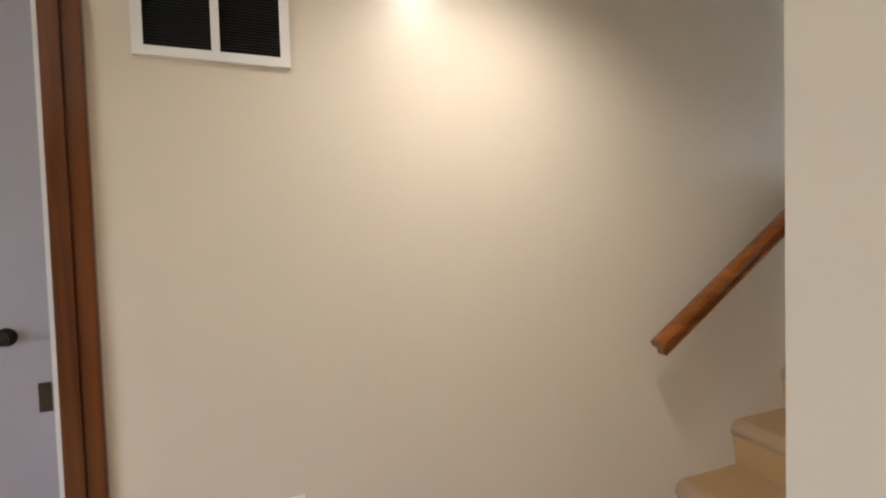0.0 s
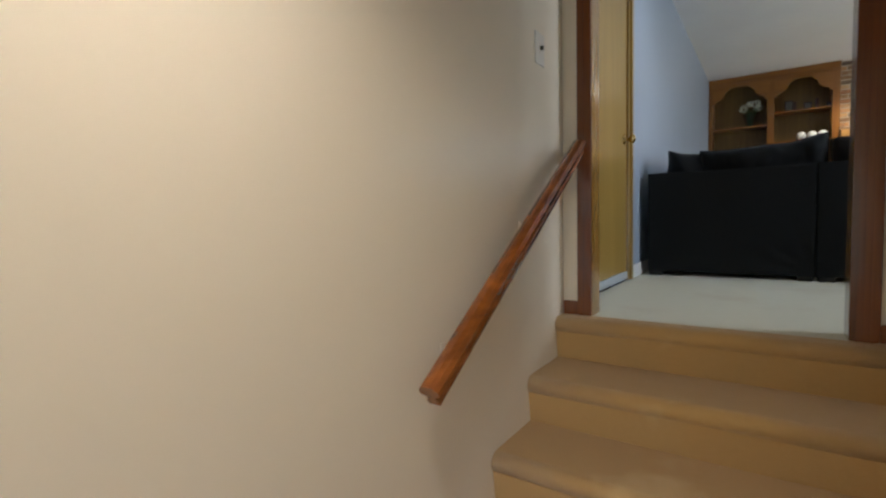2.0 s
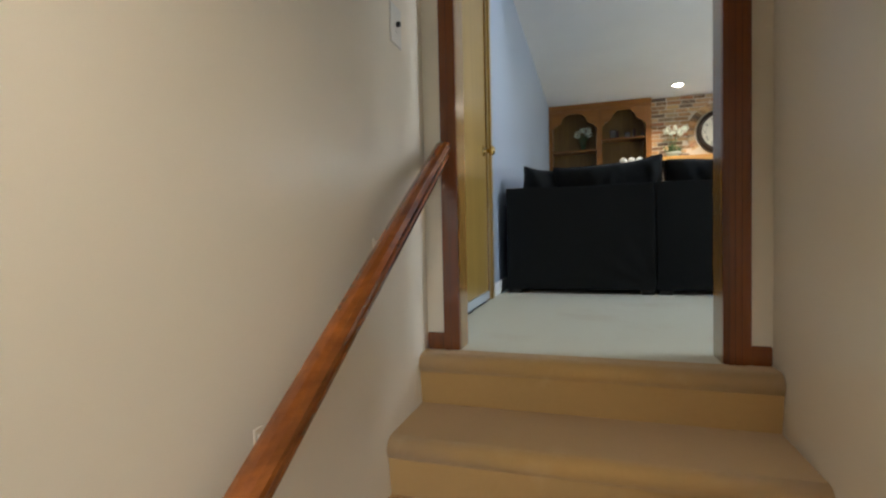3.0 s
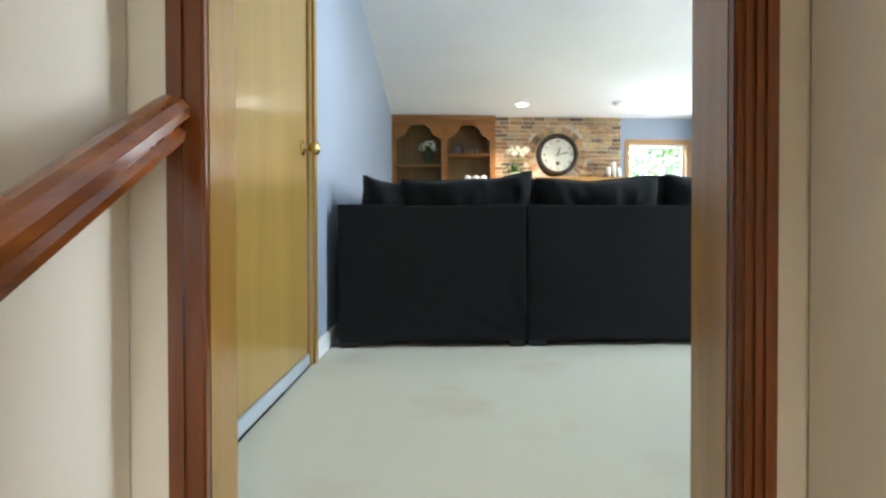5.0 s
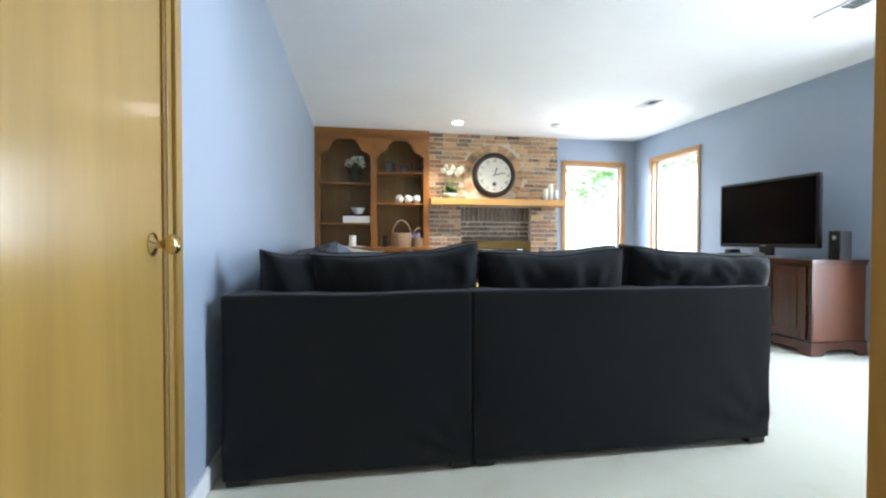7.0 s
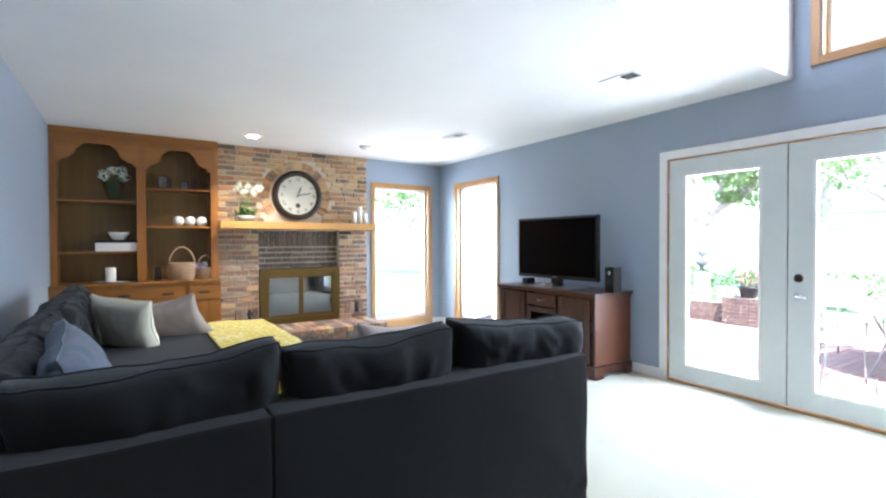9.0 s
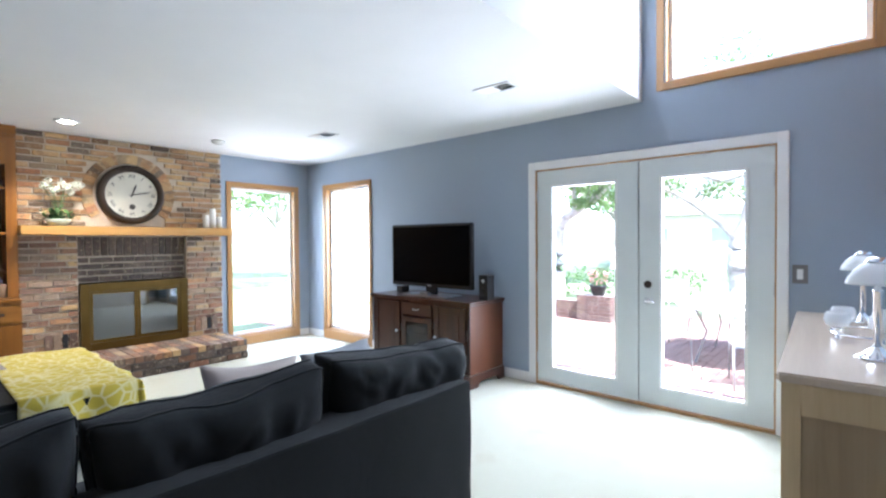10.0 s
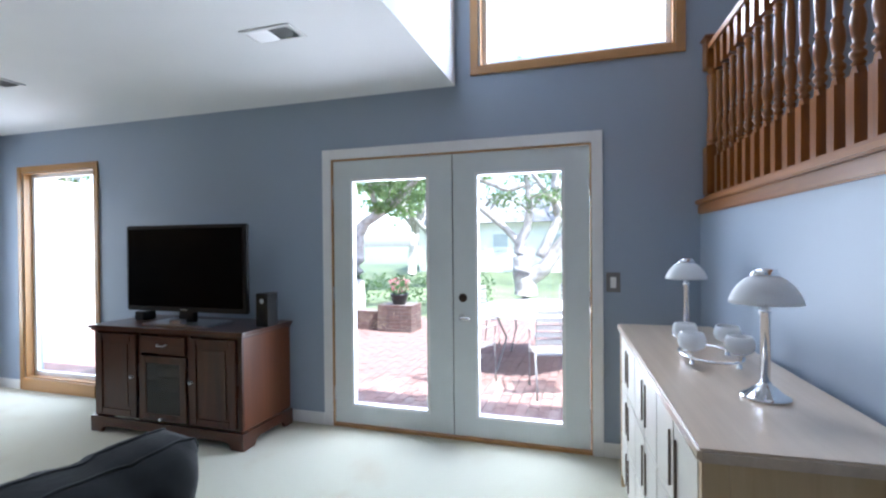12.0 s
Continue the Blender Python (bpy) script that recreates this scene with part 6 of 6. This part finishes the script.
old_tree(10.0, 7.88, 0.13, "leafy tree with an arching limb beside the brick planter",
         [(0, 0, 0.8, 0.13), (0, -0.02, 1.70, 0.12)],
         [[(0, -0.02, 1.60, 0.12), (0, -0.20, 1.85, 0.11), (0, -0.45, 1.98, 0.10), (-0.05, -0.9, 2.25, 0.08), (-0.1, -1.35, 2.65, 0.06), (-0.2, -2.3, 3.3, 0.03)],
          [(0, 0, 1.65, 0.12), (0.1, 0.10, 2.3, 0.10), (0, 0.2, 3.1, 0.07), (0.1, 0.3, 4.2, 0.03)],
          [(0, 0, 1.65, 0.10), (-0.2, 0.5, 2.2, 0.07), (-0.5, 1.2, 2.8, 0.05), (-0.8, 2.0, 3.3, 0.02)],
          [(0, -0.45, 1.98, 0.07), (-0.3, -0.5, 2.4, 0.05), (-1.0, -0.7, 3.0, 0.03), (-1.8, -1.0, 3.5, 0.02)]],
         5, 9000, 0.10, 0.75)
for i, (x, y, h, s) in enumerate(((22, -4, 9, 5), (26, 4, 10, 6), (24, 12, 9, 5), (20, 20, 10, 6), (9, 24, 9, 5), (3.5, 27, 10, 6), (-3, 24, 9, 5), (15, 29, 10, 6), (30, -12, 11, 6), (33, 14, 11, 7), (17, 15, 8, 5), (6, 19, 8, 4.5), (12, 20, 9, 5), (18, 8.5, 7, 4), (19, 0.5, 8, 4.5))):
    tree(x, y, h, s, 0.22, 20 + i, "leafy garden tree at the far side of the lawn", 0.28, 2600, 0.28, 6)


def hedge(x0, y0, x1, y1, h, seed, label):
    rn = random.Random(seed)
    t = thing("hedge", ((x0 + x1) / 2, (y0 + y1) / 2, GZ - 0.03), label, "hedge")
    bm = bmesh.new()
    for k in range(int(900 * (abs(x1 - x0) + abs(y1 - y0)) / 6)):
        p = Vector((rn.uniform(x0, x1), rn.uniform(y0, y1), GZ + rn.uniform(0, h)))
        p += Vector((noise.noise(p * 2), noise.noise(p * 2 + Vector((4, 0, 0))), 0)) * 0.15
        leaf_cloud(bm, p, 0.05, 2, 0.09, rn)
    part("leaves", bm, M_HEDGE, t)


hedge(12.5, 5.5, 13.5, 10.5, 0.75, 1, "clipped green hedge beyond the patio")
hedge(13.2, -2.0, 14.2, 3.0, 0.8, 2, "clipped green hedge beyond the patio")

# brick planter wall with a flower pot
def masonry(parent, x0, y0, z0, x1, y1, z1, mat, core, bl=0.20, bh=0.065, name="brick"):
    part("core", boxes((x0 + 0.008, y0 + 0.008, z0, x1 - 0.008, y1 - 0.008, z1 - 0.008)), core, parent, "mortar")
    meshes = {}
    def piece(cx, cy, cz, sx, sy, sz):
        key = (round(sx, 3), round(sy, 3), round(sz, 3))
        if key not in meshes:
            bm = boxes((-sx / 2, -sy / 2, -sz / 2, sx / 2, sy / 2, sz / 2))
            me = bpy.data.meshes.new(name)
            bm.to_mesh(me)
            bm.free()
            me.materials.append(mat)
            meshes[key] = me
        o = new(name, meshes[key])
        o.parent = parent
        o.location = Vector((cx, cy, cz)) - parent.location
    rows_n = int(round((z1 - z0) / bh))
    rh = (z1 - z0) / rows_n
    for r in range(rows_n):
        z = z0 + rh * (r + 0.5)
        for face in ("x0", "y0", "y1"):
            length = (y1 - y0) if face == "x0" else (x1 - x0)
            n = max(1, int(round(length / bl)))
            w = length / n
            for k in range(n):
                c = (k + 0.5) * w
                if face == "x0":
                    piece(x0 + 0.006, y0 + c, z, 0.02, w - 0.012, rh - 0.012)
                else:
                    yy = y0 + 0.006 if face == "y0" else y1 - 0.006
                    piece(x0 + c + 0.011, yy, z, w - 0.012, 0.02, rh - 0.012)


planter = thing("brick_planter", (8.8, 6.45, GZ), "red brick planter pier at the edge of the patio", "planter")
masonry(planter, 8.6, 6.12, GZ, 9.1, 6.78, GZ + 0.50, M_PLANTER, M_DARKMORTAR)
planter2 = thing("brick_planter", (8.85, 7.25, GZ), "lower red brick garden wall beside the pier", "planter")
masonry(planter2, 8.7, 6.79, GZ, 8.95, 8.4, GZ + 0.37, M_PLANTER, M_DARKMORTAR)
pot = thing("flower_pot", (8.78, 6.42, GZ + 0.492), "dark pot of pink flowers on the brick planter", "flower pot")
part("pot_body", turned([(0, 0), (0.11, 0), (0.16, 0.16), (0.18, 0.20), (0.16, 0.20), (0.12, 0.05), (0, 0.04)], (8.78, 6.42, GZ + 0.492), 20), M_BLACK, pot, "", True)
rn = random.Random(9)
bm = bmesh.new()
leaf_cloud(bm, (8.78, 6.42, GZ + 0.80), 0.20, 260, 0.06, rn)
part("leaves", bm, M_HEDGE, pot)
bm = bmesh.new()
leaf_cloud(bm, (8.78, 6.42, GZ + 0.85), 0.20, 110, 0.05, rn)
part("flowers", bm, plain("pink_petal", (0.55, 0.16, 0.22), 0.6, bumps=0), pot, "pink flowers")

# patio table and chairs
pt = thing("patio_table", (7.1, 3.75, GZ), "large pale oval patio table on the brick patio", "patio table")
bm = turned([(0, 0.70), (0.97, 0.70), (1.0, 0.71), (1.0, 0.73), (0, 0.735)], (0, 0, 0), 48)
for v in bm.verts:
    v.co = Vector((7.1 + 0.95 * v.co.x, 3.75 + 0.80 * v.co.y, GZ + v.co.z))
part("tabletop", bm, M_STUCCO, pt, "pale oval top")
for k in range(4):
    a = radians(45 + 90 * k)
    bm = bmesh.new()
    tube(bm, [(7.1 + 0.8 * math.cos(a), 3.75 + 0.65 * math.sin(a), GZ), (7.1 + 0.6 * math.cos(a), 3.75 + 0.5 * math.sin(a), GZ + 0.4), (7.1 + 0.8 * math.cos(a), 3.75 + 0.65 * math.sin(a), GZ + 0.70)], 0.016, 8)
    part("leg", bm, M_METALFURN, pt, "", True)


def patio_chair():
    t = thing("patio_chair", (0, 0, 0), "metal patio chair with a slatted seat by the patio table", "patio chair", "patio chairs")
    for sx in (-0.24, 0.24):
        bm = bmesh.new()
        tube(bm, [(sx, 0.25, 0.0), (sx, 0.22, 0.42), (sx, 0.24, 0.64), (sx, -0.15, 0.64), (sx, -0.24, 0.62)], 0.012, 8)
        part("front_leg", bm, M_METALFURN, t, "", True)
        bm = bmesh.new()
        tube(bm, [(sx, -0.30, 0.0), (sx, -0.20, 0.42), (sx, -0.30, 0.90)], 0.012, 8)
        part("rear_leg", bm, M_METALFURN, t, "", True)
    for k in range(7):
        y = -0.18 + k * 0.065
        part("seat_slat", boxes((-0.24, y, 0.42, 0.24, y + 0.045, 0.432)), M_METALFURN, t)
    for k in range(5):
        z = 0.55 + k * 0.075
        part("back_slat", boxes((-0.24, -0.225 - (z - 0.42) * 0.17, z, 0.24, -0.213 - (z - 0.42) * 0.17, z + 0.05)), M_METALFURN, t)
    return t


first = patio_chair()
spots = [(5.95, 4.45, -115), (5.85, 3.45, -75), (7.9, 4.75, 125), (8.35, 3.4, 75)]
for x, y, r in spots[1:]:
    copy_thing(first, pose(x, y, GZ + 0.0125, 0, 0, r))
first.matrix_basis = pose(spots[0][0], spots[0][1], GZ + 0.0125, 0, 0, spots[0][2])

# neighbouring garage wall, fence and a far house
wing = structure("garden_wall", boxes((6.2, 12.5, GZ - 0.03, 11.0, 12.7, 2.6)), M_STUCCO, "white painted garden wall beyond the patio")
house = thing("house", (30, 7.5, GZ - 0.03), "pale neighbouring house with a grey roof beyond the trees", "house")
part("wall", boxes((28, 3.5, GZ - 0.05, 34, 13.0, 2.6)), M_STUCCO, house)
bm = bmesh.new()
prism(bm, [(27.6, 2.6), (34.4, 2.6), (31, 4.6)], "y", 3.1, 13.4)
part("roof", bm, plain("grey_shingles", (0.20, 0.20, 0.21), 0.9, var=0.2, scale=8), house)
for y in (5.0, 8.0, 11.0):
    w = part("window", boxes((27.97, y - 0.5, 0.8, 28.0, y + 0.5, 2.0)), M_TRIM, house, "white framed window")
    # The sky reflected in these panes is painted as a plain grey.
    part("pane", boxes((27.955, y - 0.42, 0.88, 27.9699, y + 0.42, 1.92)), plain("pane_sky_reflection", (0.42, 0.45, 0.48), 0.4, bumps=0) if y < 6 else bpy.data.materials["pane_sky_reflection"], w, "pane with the sky's reflection painted in grey")

# ---- pieces of brickwork ----
def veneer(parent, x0, x1, z0, z1, y, mats, bl, bh, d, seed, skip=None):
    """courses of bricks set 12 mm proud of the mortar behind them, facing the room"""
    rn = random.Random(seed)
    meshes = {}
    n = int(round((z1 - z0) / bh))
    rh = (z1 - z0) / n
    for r in range(n):
        z = z0 + rh * (r + 0.5)
        x = x0 - (bl / 2 if r % 2 else 0) * (x1 - x0 > bl * 1.5)
        while x < x1 - 0.02:
            w = bl + rn.choice((-0.03, -0.01, 0.0, 0.01, 0.025))
            a, b = max(x, x0), min(x + w, x1)
            x += w
            if b - a < 0.03:
                continue
            cx = (a + b) / 2
            if skip and skip(cx, z):
                continue
            key = (round(b - a, 2), rn.choice(range(len(mats(cx, z)))))
            mat = mats(cx, z)[key[1]]
            k2 = (key[0], mat.name)
            if k2 not in meshes:
                meshes[k2] = brick_mesh("brick", key[0] - 0.015, rh - 0.016, d, mat)
            o = new("brick", meshes[k2])
            o.parent = parent
            o.location = (cx, y - rn.uniform(0.0, 0.012), z + rn.uniform(-0.002, 0.002))
            o.rotation_euler = (rn.uniform(-0.02, 0.02), rn.uniform(-0.018, 0.018), rn.uniform(-0.02, 0.02))


def upper(cx, z):
    return (M_BRICK,) if z > 1.45 else (M_LOWBRICK, M_LOWBRICK, M_BRICK)


ring = lambda cx, z: (cx - 1.645) ** 2 + (z - 1.866) ** 2 < 0.455 ** 2 and z > 1.52
BH = 0.064
veneer(chimney, CH0, CH1, 1.516, CEIL - 0.002, FACE, upper, 0.19, BH, 0.03, 1, ring)
veneer(chimney, CH0, F0, 0.214, 1.424, FACE, upper, 0.19, BH, 0.03, 2)
veneer(chimney, F1, CH1, 0.214, 1.424, FACE, upper, 0.19, BH, 0.03, 3)
veneer(chimney, F0, F1, FZ + 0.001, 1.20, FACE + 0.073, lambda a, b: (M_DARKBRICK,), 0.205, BH, 0.03, 4)
# a soldier course across the recess and a ring of bricks round the clock
rn = random.Random(6)
me = brick_mesh("brick", 0.060, 0.205, 0.03, M_DARKBRICK)
for k in range(15):
    o = new("brick", me)
    o.parent = chimney
    o.location = (F0 + 0.035 + k * 0.0700, FACE + 0.073 - rn.uniform(0, 0.005), 1.31)
me = brick_mesh("brick", 0.058, 0.105, 0.03, M_BRICK)
for k in range(37):
    a = radians(-32 + 244 * k / 36)
    o = new("brick", me)
    o.parent = chimney
    o.location = (1.645 + 0.390 * math.cos(a), FACE - 0.003 - rn.uniform(0, 0.004), 1.866 + 0.390 * math.sin(a))
    o.rotation_euler = (0, radians(90) - a, 0)
veneer(HEARTH, CH0, CH1 - 0.004, 0.0, 0.152, 8.04, lambda a, b: (M_LOWBRICK, M_LOWBRICK, M_DARKBRICK), 0.205, 0.076, 0.03, 7)
me = brick_mesh("brick", 0.075, 0.062, 0.205, M_LOWBRICK)
me2 = brick_mesh("brick", 0.075, 0.062, 0.205, M_BRICK)
for row in range(3):
    for k in range(22):
        x = CH0 + 0.044 + k * 0.0855
        if x > CH1 - 0.03:
            continue
        o = new("brick", me if rn.random() < 0.75 else me2)
        o.parent = HEARTH
        o.location = (x, 8.038 + row * 0.217, 0.186 + rn.uniform(-0.002, 0.002))

# small ash vents with upright bricks beside them
me = brick_mesh("brick", 0.060, 0.16, 0.03, M_LOWBRICK)
for x in (1.02, 2.43):
    for k in (-1.5, -0.5, 1.5):
        o = new("brick", me)
        o.parent = chimney
        o.location = (x + k * 0.066, FACE - 0.016, 0.36)
    structure("ash_vent", boxes((x + 0.012, FACE - 0.016, 0.29, x + 0.052, FACE - 0.004, 0.43)), M_VOID, "small dark iron vent in the brickwork")

# patio paving: the nearest pavers singly, the rest as one
rn = random.Random(12)
pm = bpy.data.meshes.new("paver")
b = boxes((-0.098, -0.047, -0.02, 0.098, 0.047, 0.012))
b.to_mesh(pm)
b.free()
pm.materials.append(M_PAVER)
patio = bpy.data.objects["patio_base"]
verts, faces = [], []
count = 0
for i in range(int((10.5 - 4.1) / 0.204)):
    for j in range(int(8.7 / 0.102)):
        x = 4.17 + i * 0.204 + (0.102 if j % 2 else 0)
        y = 0.56 + j * 0.102
        if x < 4.75 and 2.8 < y < 5.4:
            continue
        z = GZ + rn.uniform(-0.002, 0.003)
        if 4.9 < x < 6.2 and 3.0 < y < 5.6 and count < 150:
            o = new("paver", pm)
            o.parent = patio
            o.location = (x, y, z)
            count += 1
            continue
        n0 = len(verts)
        for dx, dy in ((-0.098, -0.047), (0.098, -0.047), (0.098, 0.047), (-0.098, 0.047)):
            verts.append((x + dx, y + dy, z - 0.001))
            verts.append((x + dx, y + dy, z + 0.012))
        faces += [(n0 + 1, n0 + 3, n0 + 5, n0 + 7)] + [(n0 + 2 * a, n0 + 2 * ((a + 1) % 4), n0 + 2 * ((a + 1) % 4) + 1, n0 + 2 * a + 1) for a in range(4)]
me = bpy.data.meshes.new("paving")
me.from_pydata(verts, [], faces)
me.materials.append(plain("patio_brick_joined", (0.20, 0.125, 0.105), 0.9, var=0.25, scale=9, fine=60, bumps=0.5))
tagged(new("paving", me), "rose-coloured brick paving of the patio", "", "", "stuff")
